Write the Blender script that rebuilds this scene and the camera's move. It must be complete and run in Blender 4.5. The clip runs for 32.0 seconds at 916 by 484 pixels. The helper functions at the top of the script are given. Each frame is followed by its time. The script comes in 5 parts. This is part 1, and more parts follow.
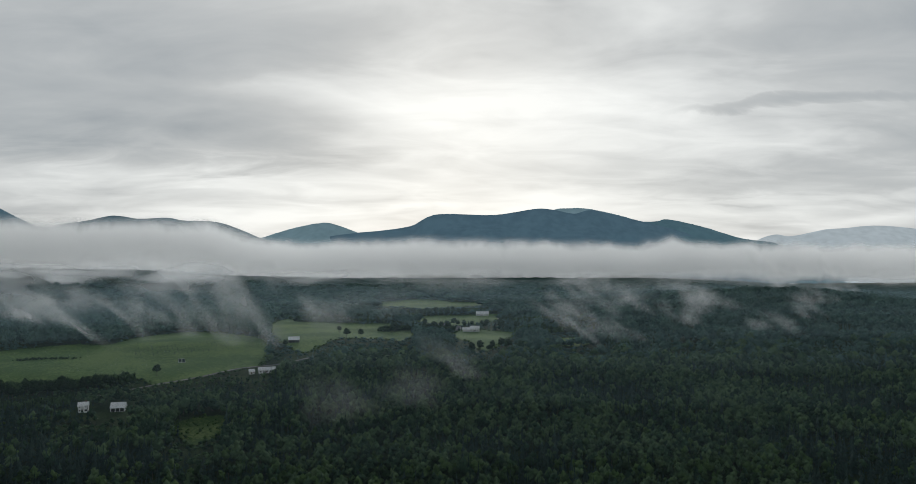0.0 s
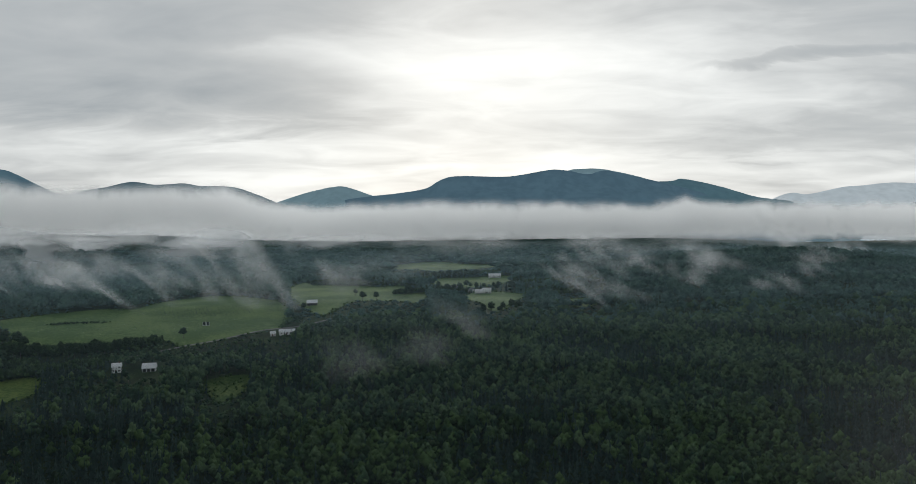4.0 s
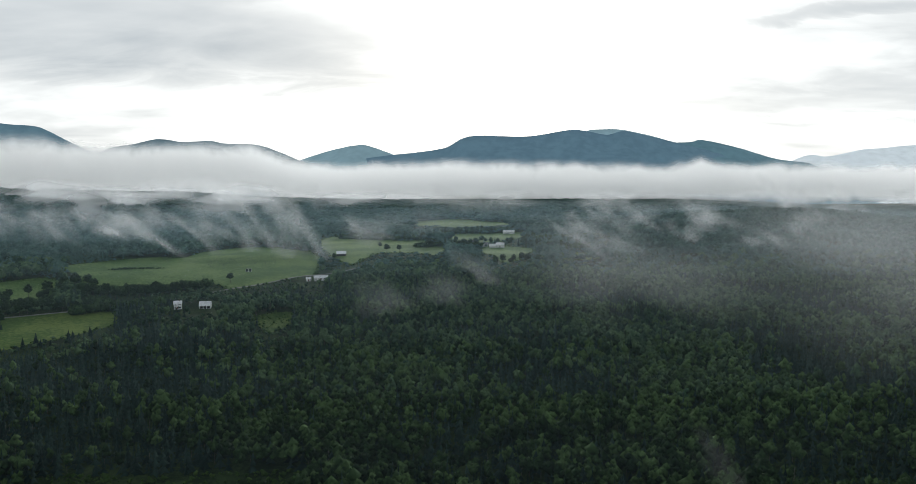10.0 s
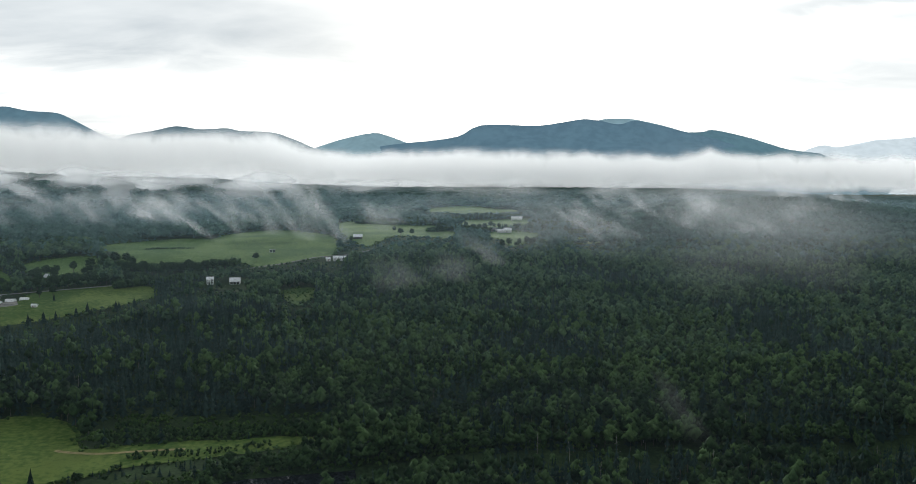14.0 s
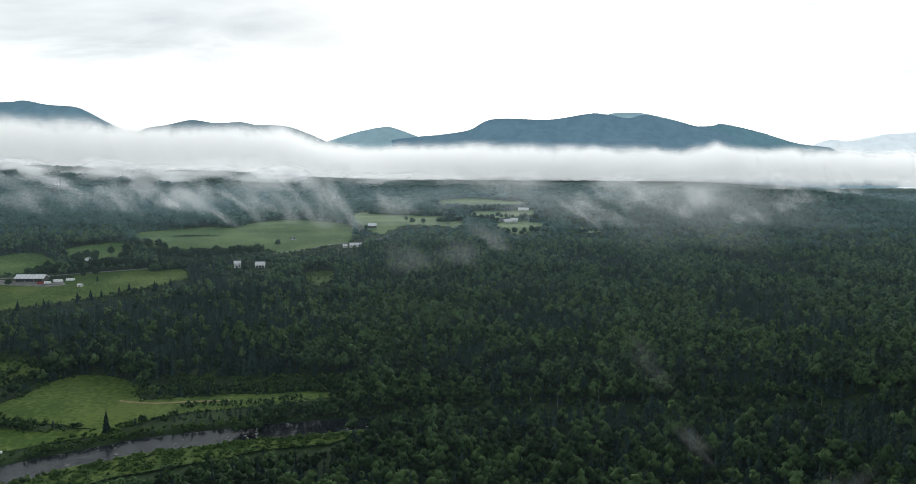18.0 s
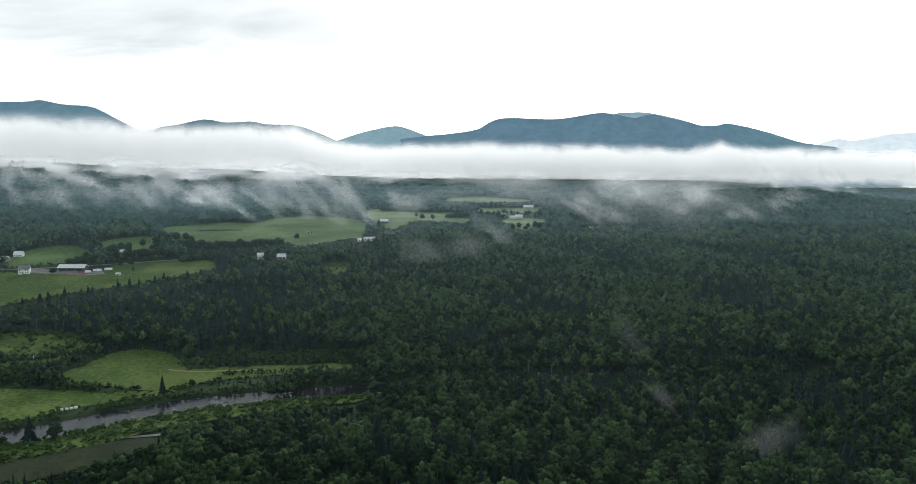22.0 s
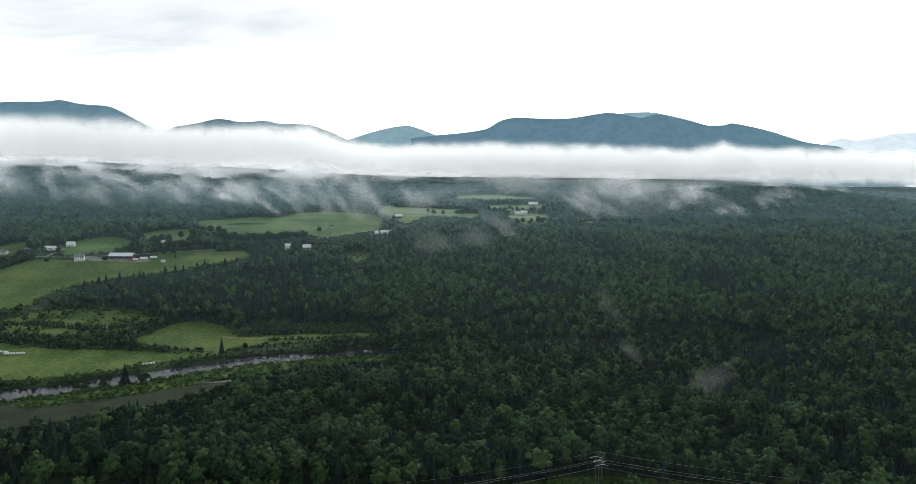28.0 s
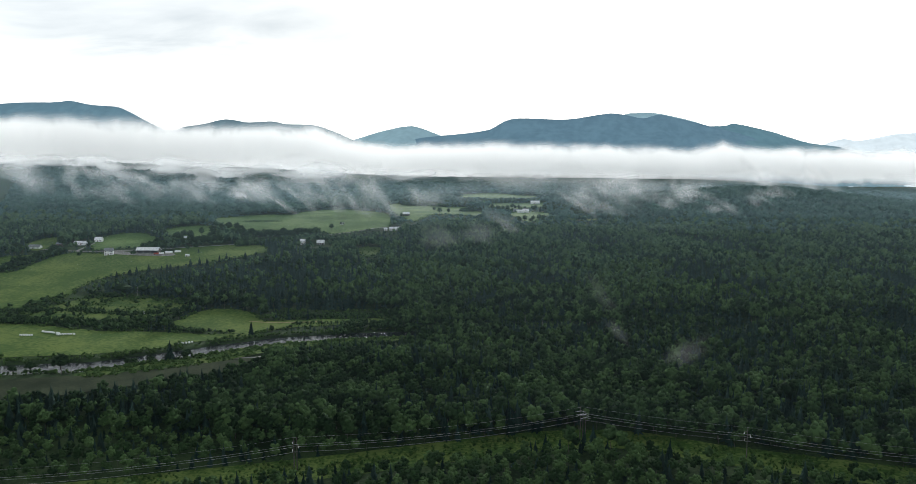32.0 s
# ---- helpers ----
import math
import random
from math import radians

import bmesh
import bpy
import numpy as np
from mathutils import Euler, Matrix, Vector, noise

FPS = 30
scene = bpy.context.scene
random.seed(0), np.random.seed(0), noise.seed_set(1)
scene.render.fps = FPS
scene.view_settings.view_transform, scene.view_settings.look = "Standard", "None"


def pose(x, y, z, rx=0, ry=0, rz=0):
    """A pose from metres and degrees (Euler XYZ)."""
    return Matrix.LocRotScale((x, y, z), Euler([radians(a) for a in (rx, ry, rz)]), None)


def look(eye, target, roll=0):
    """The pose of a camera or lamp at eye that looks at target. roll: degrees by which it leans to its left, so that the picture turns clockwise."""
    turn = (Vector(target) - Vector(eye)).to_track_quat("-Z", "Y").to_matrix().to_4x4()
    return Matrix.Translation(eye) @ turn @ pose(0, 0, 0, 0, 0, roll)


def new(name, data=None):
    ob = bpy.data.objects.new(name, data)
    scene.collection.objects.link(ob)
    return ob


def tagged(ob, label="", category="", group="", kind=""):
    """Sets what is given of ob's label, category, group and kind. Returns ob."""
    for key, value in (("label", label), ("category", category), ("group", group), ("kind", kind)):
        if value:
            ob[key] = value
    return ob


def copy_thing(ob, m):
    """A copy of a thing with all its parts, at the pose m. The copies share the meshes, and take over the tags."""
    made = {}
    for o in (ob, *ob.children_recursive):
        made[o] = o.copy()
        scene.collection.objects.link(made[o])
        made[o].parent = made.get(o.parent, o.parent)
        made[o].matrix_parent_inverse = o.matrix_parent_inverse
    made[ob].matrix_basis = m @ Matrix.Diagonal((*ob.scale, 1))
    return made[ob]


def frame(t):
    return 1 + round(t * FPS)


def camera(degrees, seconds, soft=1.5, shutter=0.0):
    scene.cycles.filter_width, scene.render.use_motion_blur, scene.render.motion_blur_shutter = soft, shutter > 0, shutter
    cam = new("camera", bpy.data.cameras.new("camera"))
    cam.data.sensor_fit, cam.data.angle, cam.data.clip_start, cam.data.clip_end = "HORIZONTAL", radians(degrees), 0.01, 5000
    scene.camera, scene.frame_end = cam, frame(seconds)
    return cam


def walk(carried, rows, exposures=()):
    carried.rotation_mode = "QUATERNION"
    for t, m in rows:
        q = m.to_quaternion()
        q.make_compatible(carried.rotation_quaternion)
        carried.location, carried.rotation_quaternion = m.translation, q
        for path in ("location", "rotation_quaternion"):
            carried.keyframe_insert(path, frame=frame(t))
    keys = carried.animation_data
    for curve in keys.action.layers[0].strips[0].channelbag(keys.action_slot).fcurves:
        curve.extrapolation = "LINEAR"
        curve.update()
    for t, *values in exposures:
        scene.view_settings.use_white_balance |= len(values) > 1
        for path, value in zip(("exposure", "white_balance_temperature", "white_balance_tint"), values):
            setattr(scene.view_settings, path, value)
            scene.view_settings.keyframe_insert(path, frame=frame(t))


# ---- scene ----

# ================= camera and its path =================
# seconds, x, y, z, turn to the left, tilt up, lean
PATH = [
    (0.0, -1.2, -12.0, 127.6, -1.33, 1.95, -0.08),
    (0.3, 0.6, -9.6, 128.8, -1.30, 1.84, -0.20),
    (0.4, 1.4, -8.8, 129.3, -0.88, 1.10, -0.55),
    (0.6, 2.3, -8.2, 129.7, -0.77, 0.98, -0.64),
    (1.0, 2.8, -9.4, 130.0, -0.63, 0.84, -0.62),
    (2.0, 2.9, -14.9, 130.3, -0.39, 0.35, -0.59),
    (3.0, 2.7, -23.8, 130.4, -0.31, -0.30, -0.67),
    (6.0, 3.6, -59.5, 130.7, 0.51, -2.51, -0.60),
    (9.0, 6.1, -100.2, 130.6, 1.20, -3.92, -0.30),
    (13.0, 11.2, -156.9, 129.8, 2.16, -4.94, 0.13),
    (17.0, 17.1, -213.3, 128.4, 3.07, -5.56, 0.26),
    (20.0, 20.0, -255.6, 127.6, 3.57, -5.69, 0.31),
    (25.0, 25.0, -326.0, 127.7, 4.26, -5.75, 0.39),
    (28.0, 27.7, -367.8, 127.9, 4.56, -5.81, 0.43),
    (30.0, 29.4, -395.7, 128.0, 4.73, -5.79, 0.44),
    (32.0, 30.9, -423.4, 128.1, 4.87, -5.82, 0.45),
]


def eye_pose(x, y, z, turn, tilt, lean):
    a, b = radians(turn), radians(tilt)
    way = Vector((-math.sin(a) * math.cos(b), math.cos(a) * math.cos(b), math.sin(b)))
    return look((x, y, z), Vector((x, y, z)) + way, lean)


cam = camera(64.0, 32.0, soft=0.75)
walk(cam, [(t, eye_pose(*r)) for t, *r in PATH],
     exposures=[(0.0, -0.86), (3.5, -0.82), (7.0, -0.54), (10.0, -0.24), (14.0, -0.02), (18.0, 0.12), (32.0, 0.22)])
scene.cycles.transparent_max_bounces = 48

# ================= sky and sun =================
SUN_TURN, SUN_UP = 1.0, 15.0     # degrees: to the right of +y, above the horizon
world = bpy.data.worlds.new("overcast_sky")
scene.world = world
world.use_nodes = True
wn, wl = world.node_tree.nodes, world.node_tree.links
wn.clear()


def wnode(kind, **props):
    n = wn.new(kind)
    for k, v in props.items():
        n.inputs[k].default_value = v
    return n


def wmath(op, a, b=None, clamp=False):
    n = wn.new("ShaderNodeMath")
    n.operation, n.use_clamp = op, clamp
    for i, v in enumerate((a, b)):
        if v is None:
            continue
        if isinstance(v, (int, float)):
            n.inputs[i].default_value = v
        else:
            wl.new(v, n.inputs[i])
    return n.outputs[0]


w_out = wn.new("ShaderNodeOutputWorld")
w_back = wn.new("ShaderNodeBackground")
w_tc = wn.new("ShaderNodeTexCoord")
w_sky = wn.new("ShaderNodeTexSky")
w_sky.sky_type, w_sky.sun_disc = "NISHITA", False
w_sky.sun_elevation, w_sky.sun_rotation = radians(SUN_UP), radians(SUN_TURN)
w_sep = wn.new("ShaderNodeSeparateXYZ")
wl.new(w_tc.outputs["Generated"], w_sep.inputs[0])
# the cloud deck: the way up, laid out on a plane high above
up = wmath("ADD", wmath("MAXIMUM", w_sep.outputs["Z"], 0.0), 0.15)
w_cmb = wn.new("ShaderNodeCombineXYZ")
wl.new(wmath("DIVIDE", w_sep.outputs["X"], up), w_cmb.inputs[0])
wl.new(wmath("DIVIDE", w_sep.outputs["Y"], up), w_cmb.inputs[1])
w_map = wn.new("ShaderNodeMapping")
w_map.inputs["Scale"].default_value = (0.80, 1.25, 1.0)
w_map.inputs["Location"].default_value = (1.3, 0.4, 0.0)
w_map.inputs["Rotation"].default_value = (0, 0, radians(-14))
wl.new(w_cmb.outputs[0], w_map.inputs[0])
w_n1 = wnode("ShaderNodeTexNoise", Scale=1.0, Detail=5.0, Roughness=0.5, Distortion=0.4)
w_n2 = wnode("ShaderNodeTexNoise", Scale=2.3, Detail=6.0, Roughness=0.55, Distortion=0.8)
for n in (w_n1, w_n2):
    wl.new(w_map.outputs[0], n.inputs["Vector"])
# nearness to the hidden sun
sun_way = Vector((math.sin(radians(SUN_TURN)) * math.cos(radians(SUN_UP)), math.cos(radians(SUN_TURN)) * math.cos(radians(SUN_UP)), math.sin(radians(SUN_UP))))
w_dot = wn.new("ShaderNodeVectorMath")
w_dot.operation = "DOT_PRODUCT"
w_dot.inputs[1].default_value = sun_way
w_nrm = wn.new("ShaderNodeVectorMath")
w_nrm.operation = "NORMALIZE"
wl.new(w_tc.outputs["Generated"], w_nrm.inputs[0])
wl.new(w_nrm.outputs[0], w_dot.inputs[0])
glow = wmath("POWER", wmath("MAXIMUM", w_dot.outputs["Value"], 0.0), 7.0)
thick = wmath("ADD", wmath("MULTIPLY", w_n1.outputs["Fac"], 1.25), wmath("MULTIPLY", w_n2.outputs["Fac"], 0.6))
lit = wmath("SUBTRACT", wmath("ADD", wmath("MULTIPLY", glow, 0.60), 0.98), thick)
low = wmath("SUBTRACT", 1.0, wmath("MULTIPLY", wmath("MAXIMUM", w_sep.outputs["Z"], 0.0), 3.6), clamp=True)
lit = wmath("ADD", lit, wmath("MULTIPLY", low, 0.46))
# darker streaks of cloud: middle bearing, height, half spread of each, in radians, and depth
az = wmath("ARCTAN2", w_sep.outputs["X"], w_sep.outputs["Y"])
fray = wmath("MULTIPLY", wmath("SUBTRACT", w_n2.outputs["Fac"], 0.5), 0.06)
for a0, e0, da, de, deep in ((0.46, 0.202, 0.17, 0.010, 0.30), (-0.36, 0.172, 0.36, 0.060, 0.42), (0.42, 0.095, 0.22, 0.012, 0.10)):
    qa = wmath("DIVIDE", wmath("SUBTRACT", az, a0), da)
    qe = wmath("DIVIDE", wmath("ADD", wmath("SUBTRACT", w_sep.outputs["Z"], e0), fray), de)
    away = wmath("ADD", wmath("MULTIPLY", qa, qa), wmath("MULTIPLY", qe, qe))
    lit = wmath("SUBTRACT", lit, wmath("MULTIPLY", wmath("SUBTRACT", 1.0, away, clamp=True), deep))
w_ramp = wn.new("ShaderNodeValToRGB")
r = w_ramp.color_ramp
r.elements[0].position, r.elements[0].color = 0.0, (0.58, 0.64, 0.685, 1)
r.elements[1].position, r.elements[1].color = 1.0, (1.62, 1.66, 1.64, 1)
e = r.elements.new(0.45)
e.color = (0.90, 0.94, 0.955, 1)
wl.new(lit, w_ramp.inputs[0])
w_mix = wn.new("ShaderNodeMix")
w_mix.data_type, w_mix.blend_type = "RGBA", "ADD"
w_mix.inputs["Factor"].default_value = 0.006
wl.new(w_ramp.outputs[0], w_mix.inputs["A"])
wl.new(w_sky.outputs[0], w_mix.inputs["B"])
w_back.inputs["Strength"].default_value = 1.0
# the unseen sky overhead is dimmed so that less light reaches the ground
w_dim = wn.new("ShaderNodeMapRange")
w_dim.interpolation_type = "SMOOTHSTEP"
for k, v in (("From Min", 0.34), ("From Max", 0.80), ("To Min", 1.0), ("To Max", 0.40)):
    w_dim.inputs[k].default_value = v
wl.new(w_sep.outputs["Z"], w_dim.inputs["Value"])
w_mul = wn.new("ShaderNodeMix")
w_mul.data_type, w_mul.blend_type = "RGBA", "MULTIPLY"
w_mul.inputs["Factor"].default_value = 1.0
wl.new(w_mix.outputs["Result"], w_mul.inputs["A"])
wl.new(w_dim.outputs[0], w_mul.inputs["B"])
wl.new(w_mul.outputs["Result"], w_back.inputs["Color"])
wl.new(w_back.outputs[0], w_out.inputs[0])

sun = new("sun", bpy.data.lights.new("sun", "SUN"))
sun.data.energy, sun.data.angle, sun.data.color = 3.0, radians(24), (0.97, 0.98, 0.97)
sun.matrix_world = look((0, 0, 600), Vector((0, 0, 600)) - sun_way)

# ================= materials =================


def material(name, a, b, scale=1.0, rough=0.8, bump=0.0, fine=6.0, spec=0.3, metal=0.0, weave=0.7):
    """Two colours mixed by a coarse and a fine noise, in metres."""
    m = bpy.data.materials.new(name)
    m.use_nodes = True
    n, l = m.node_tree.nodes, m.node_tree.links
    p = n["Principled BSDF"]
    p.inputs["Roughness"].default_value, p.inputs["Specular IOR Level"].default_value, p.inputs["Metallic"].default_value = rough, spec, metal
    tc = n.new("ShaderNodeTexCoord")
    n1, n2 = n.new("ShaderNodeTexNoise"), n.new("ShaderNodeTexNoise")
    n1.inputs["Scale"].default_value, n2.inputs["Scale"].default_value = scale, scale * fine
    n1.inputs["Detail"].default_value = n2.inputs["Detail"].default_value = 4
    for q in (n1, n2):
        l.new(tc.outputs["Object"], q.inputs["Vector"])
    add = n.new("ShaderNodeMath")
    add.operation = "ADD"
    half = n.new("ShaderNodeMath")
    half.operation = "MULTIPLY_ADD"
    half.inputs[1].default_value, half.inputs[2].default_value = weave, -weave / 2
    l.new(n2.outputs["Fac"], half.inputs[0])
    l.new(n1.outputs["Fac"], add.inputs[0])
    l.new(half.outputs[0], add.inputs[1])
    rp = n.new("ShaderNodeValToRGB")
    rp.color_ramp.elements[0].position, rp.color_ramp.elements[0].color = 0.37, (*a, 1)
    rp.color_ramp.elements[1].position, rp.color_ramp.elements[1].color = 0.63, (*b, 1)
    l.new(add.outputs[0], rp.inputs[0])
    l.new(rp.outputs[0], p.inputs["Base Color"])
    if bump:
        bp = n.new("ShaderNodeBump")
        bp.inputs["Strength"].default_value, bp.inputs["Distance"].default_value = 0.6, bump
        l.new(n2.outputs["Fac"], bp.inputs["Height"])
        l.new(bp.outputs[0], p.inputs["Normal"])
    return m


def leaf_material(name, dark, middle, light, patch=0.02, through_share=0.3):
    """Foliage: colour runs from tree to tree by the attribute tone, and in large drifts."""
    m = bpy.data.materials.new(name)
    m.use_nodes = True
    n, l = m.node_tree.nodes, m.node_tree.links
    p = n["Principled BSDF"]
    p.inputs["Roughness"].default_value, p.inputs["Specular IOR Level"].default_value = 0.85, 0.04
    at = n.new("ShaderNodeAttribute")
    at.attribute_name = "tone"
    tc, ns = n.new("ShaderNodeTexCoord"), n.new("ShaderNodeTexNoise")
    ns.inputs["Scale"].default_value, ns.inputs["Detail"].default_value = patch, 3
    l.new(tc.outputs["Object"], ns.inputs["Vector"])
    mx = n.new("ShaderNodeMath")
    mx.operation = "MULTIPLY_ADD"
    mx.inputs[1].default_value = 0.6
    l.new(ns.outputs["Fac"], mx.inputs[0])
    l.new(at.outputs["Fac"], mx.inputs[2])
    rp = n.new("ShaderNodeValToRGB")
    half = n.new("ShaderNodeMath")
    half.operation = "MULTIPLY"
    half.inputs[1].default_value = 0.66
    l.new(mx.outputs[0], half.inputs[0])
    for k, (at_, colour) in enumerate(zip((0.16, 0.48, 0.90), (dark, middle, light))):
        e = rp.color_ramp.elements[k] if k < 2 else rp.color_ramp.elements.new(at_)
        e.position, e.color = at_, (*colour, 1)
    l.new(half.outputs[0], rp.inputs[0])
    l.new(rp.outputs[0], p.inputs["Base Color"])
    # leaves let some of the light behind them through
    tl, mix = n.new("ShaderNodeBsdfTranslucent"), n.new("ShaderNodeMixShader")
    mix.inputs[0].default_value = through_share
    l.new(rp.outputs[0], tl.inputs[0])
    l.new(p.outputs[0], mix.inputs[1])
    l.new(tl.outputs[0], mix.inputs[2])
    l.new(mix.outputs[0], n["Material Output"].inputs[0])
    return m


def mist_material(name, scale, low, high, colour=(0.93, 0.95, 0.97), forward=0.5, ragged=0.0, drawn=0.0):
    """Thin cloud: lets light through, the more so where the attribute fade and the noise are low."""
    m = bpy.data.materials.new(name)
    m.use_nodes = True
    n, l = m.node_tree.nodes, m.node_tree.links
    n.clear()
    out, mix, tr = n.new("ShaderNodeOutputMaterial"), n.new("ShaderNodeMixShader"), n.new("ShaderNodeBsdfTransparent")
    half, df, tl = n.new("ShaderNodeMixShader"), n.new("ShaderNodeBsdfDiffuse"), n.new("ShaderNodeBsdfTranslucent")
    df.inputs[0].default_value = tl.inputs[0].default_value = (*colour, 1)
    half.inputs[0].default_value = forward
    l.new(df.outputs[0], half.inputs[1])
    l.new(tl.outputs[0], half.inputs[2])
    at = n.new("ShaderNodeAttribute")
    at.attribute_name = "fade"
    tc, ns = n.new("ShaderNodeTexCoord"), n.new("ShaderNodeTexNoise")
    ns.inputs["Scale"].default_value, ns.inputs["Detail"].default_value = scale, 5
    ns.inputs["Roughness"].default_value, ns.inputs["Distortion"].default_value = 0.52, 0.5
    if drawn:
        # drawn out into slanting streaks
        mp = n.new("ShaderNodeMapping")
        mp.inputs["Rotation"].default_value = (0, radians(-38), 0)
        mp.inputs["Scale"].default_value = (1.0, 1.0, drawn)
        l.new(tc.outputs["Object"], mp.inputs[0])
        l.new(mp.outputs[0], ns.inputs["Vector"])
    else:
        l.new(tc.outputs["Object"], ns.inputs["Vector"])
    if ragged:
        # torn edges: the noise eats into the fading rim
        pull = n.new("ShaderNodeMath")
        pull.operation = "MULTIPLY_ADD"
        pull.inputs[1].default_value, pull.inputs[2].default_value = ragged, -0.5 * ragged
        l.new(ns.outputs["Fac"], pull.inputs[0])
        rim = n.new("ShaderNodeMath")
        rim.operation = "ADD"
        l.new(at.outputs["Fac"], rim.inputs[0])
        l.new(pull.outputs[0], rim.inputs[1])
        body, edge = rim.outputs[0], n.new("ShaderNodeAttribute")
        edge.attribute_name = "thickness"
    else:
        body, edge = ns.outputs["Fac"], at
    mr = n.new("ShaderNodeMapRange")
    mr.interpolation_type = "SMOOTHSTEP"
    mr.inputs["From Min"].default_value, mr.inputs["From Max"].default_value = low, high
    l.new(body, mr.inputs["Value"])
    mu = n.new("ShaderNodeMath")
    mu.operation = "MULTIPLY"
    l.new(edge.outputs["Fac"], mu.inputs[0])
    l.new(mr.outputs[0], mu.inputs[1])
    l.new(mu.outputs[0], mix.inputs[0])
    l.new(tr.outputs[0], mix.inputs[1])
    l.new(half.outputs[0], mix.inputs[2])
    l.new(mix.outputs[0], out.inputs[0])
    return m


M_FLOOR = material("forest_floor", (0.018, 0.034, 0.014), (0.040, 0.070, 0.026), 0.05, 0.95, fine=12, spec=0.05)
M_GRASS = material("meadow_grass", (0.046, 0.094, 0.016), (0.112, 0.160, 0.036), 0.024, 0.95, 0.3, fine=14, spec=0.05, weave=1.0)
M_HAY = material("mown_hay_field", (0.058, 0.118, 0.030), (0.122, 0.190, 0.058), 0.02, 0.95, 0.2, fine=22, spec=0.05, weave=1.0)
M_ROUGH = material("rough_grass", (0.036, 0.080, 0.016), (0.105, 0.150, 0.036), 0.06, 0.95, 0.5, fine=9, spec=0.05, weave=1.0)
M_PLOUGH = material("bare_field", (0.024, 0.034, 0.018), (0.042, 0.054, 0.028), 0.05, 0.95, 0.3, fine=12, spec=0.03)
M_GRAVEL = material("gravel", (0.12, 0.12, 0.11), (0.24, 0.23, 0.21), 0.15, 0.95, fine=14)
M_ASPHALT = material("asphalt", (0.05, 0.052, 0.055), (0.085, 0.085, 0.085), 0.2, 0.9, fine=10)
M_LEAF = leaf_material("broad_leaves", (0.014, 0.033, 0.013), (0.036, 0.074, 0.026), (0.090, 0.160, 0.056), through_share=0.25)
# mid-valley leaves, bluer and paler: distance haze is painted into the colour
M_VALLEY_HAZED = leaf_material("valley_leaves_hazed", (0.018, 0.045, 0.026), (0.046, 0.096, 0.052), (0.108, 0.180, 0.084), through_share=0.3)
M_NEEDLE = leaf_material("spruce_needles", (0.011, 0.028, 0.022), (0.028, 0.058, 0.046), (0.056, 0.096, 0.078))
# far woods: stronger haze painted in as a pale blue-green
M_HILL_HAZED = leaf_material("hill_leaves_hazed", (0.034, 0.080, 0.070), (0.064, 0.130, 0.112), (0.100, 0.180, 0.148), through_share=0.4)
M_SHRUB = leaf_material("shrub_leaves", (0.034, 0.075, 0.020), (0.062, 0.120, 0.030), (0.105, 0.170, 0.048))
M_BARK = material("bark", (0.06, 0.05, 0.04), (0.16, 0.14, 0.12), 0.8, 0.95)
M_PALE = material("birch_bark", (0.20, 0.19, 0.17), (0.34, 0.33, 0.30), 0.9, 0.9)
M_WHITE = material("white_clapboard", (0.74, 0.74, 0.73), (0.85, 0.85, 0.84), 0.4, 0.7)
M_TIN = material("pale_tin_roof", (0.78, 0.80, 0.81), (0.88, 0.89, 0.90), 0.3, 0.45, spec=0.5)
M_SLATE = material("grey_shingle", (0.16, 0.17, 0.18), (0.26, 0.27, 0.28), 0.6, 0.85)
M_GREYWOOD = material("weathered_boards", (0.075, 0.070, 0.066), (0.15, 0.14, 0.13), 0.5, 0.9)
M_BROWN = material("brown_boards", (0.10, 0.055, 0.04), (0.19, 0.10, 0.07), 0.5, 0.85)
M_RED = material("red_paint", (0.28, 0.035, 0.025), (0.42, 0.06, 0.04), 0.8, 0.6)
# near-black for shade painted in openings, and for wagon wheels
M_DARK = material("shade_and_wheel_black", (0.015, 0.016, 0.017), (0.03, 0.03, 0.03), 0.5, 0.9)
M_GLASS = material("window_glass", (0.02, 0.025, 0.03), (0.05, 0.06, 0.07), 0.5, 0.08, spec=0.8)
M_WRAP = material("bale_wrap", (0.72, 0.74, 0.74), (0.84, 0.85, 0.84), 1.5, 0.4, spec=0.5)
M_POLE = material("weathered_pole", (0.06, 0.054, 0.048), (0.12, 0.11, 0.10), 1.2, 0.9)
M_STEEL = material("galvanised_steel", (0.42, 0.43, 0.44), (0.58, 0.59, 0.60), 1.0, 0.45, metal=0.6)
M_WIRE = material("aluminium_wire", (0.46, 0.47, 0.48), (0.60, 0.61, 0.62), 0.3, 0.6, metal=0.4)
M_PORCELAIN = material("pale_insulator", (0.62, 0.64, 0.63), (0.78, 0.79, 0.78), 2.0, 0.3, spec=0.6)
M_STRAW = material("straw", (0.20, 0.17, 0.08), (0.32, 0.27, 0.14), 0.3, 0.95, spec=0.05)
M_STONE = material("river_stone", (0.22, 0.22, 0.21), (0.42, 0.41, 0.39), 0.8, 0.85, 0.1)
M_MIST = mist_material("mist", 0.042, 0.10, 1.35, ragged=1.7, drawn=0.38)
M_BANK = mist_material("cloud_bank_vapour", 0.0085, 0.06, 0.85, (0.91, 0.92, 0.925), 0.75, ragged=1.0)
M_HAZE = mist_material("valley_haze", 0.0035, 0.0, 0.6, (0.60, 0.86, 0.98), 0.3)
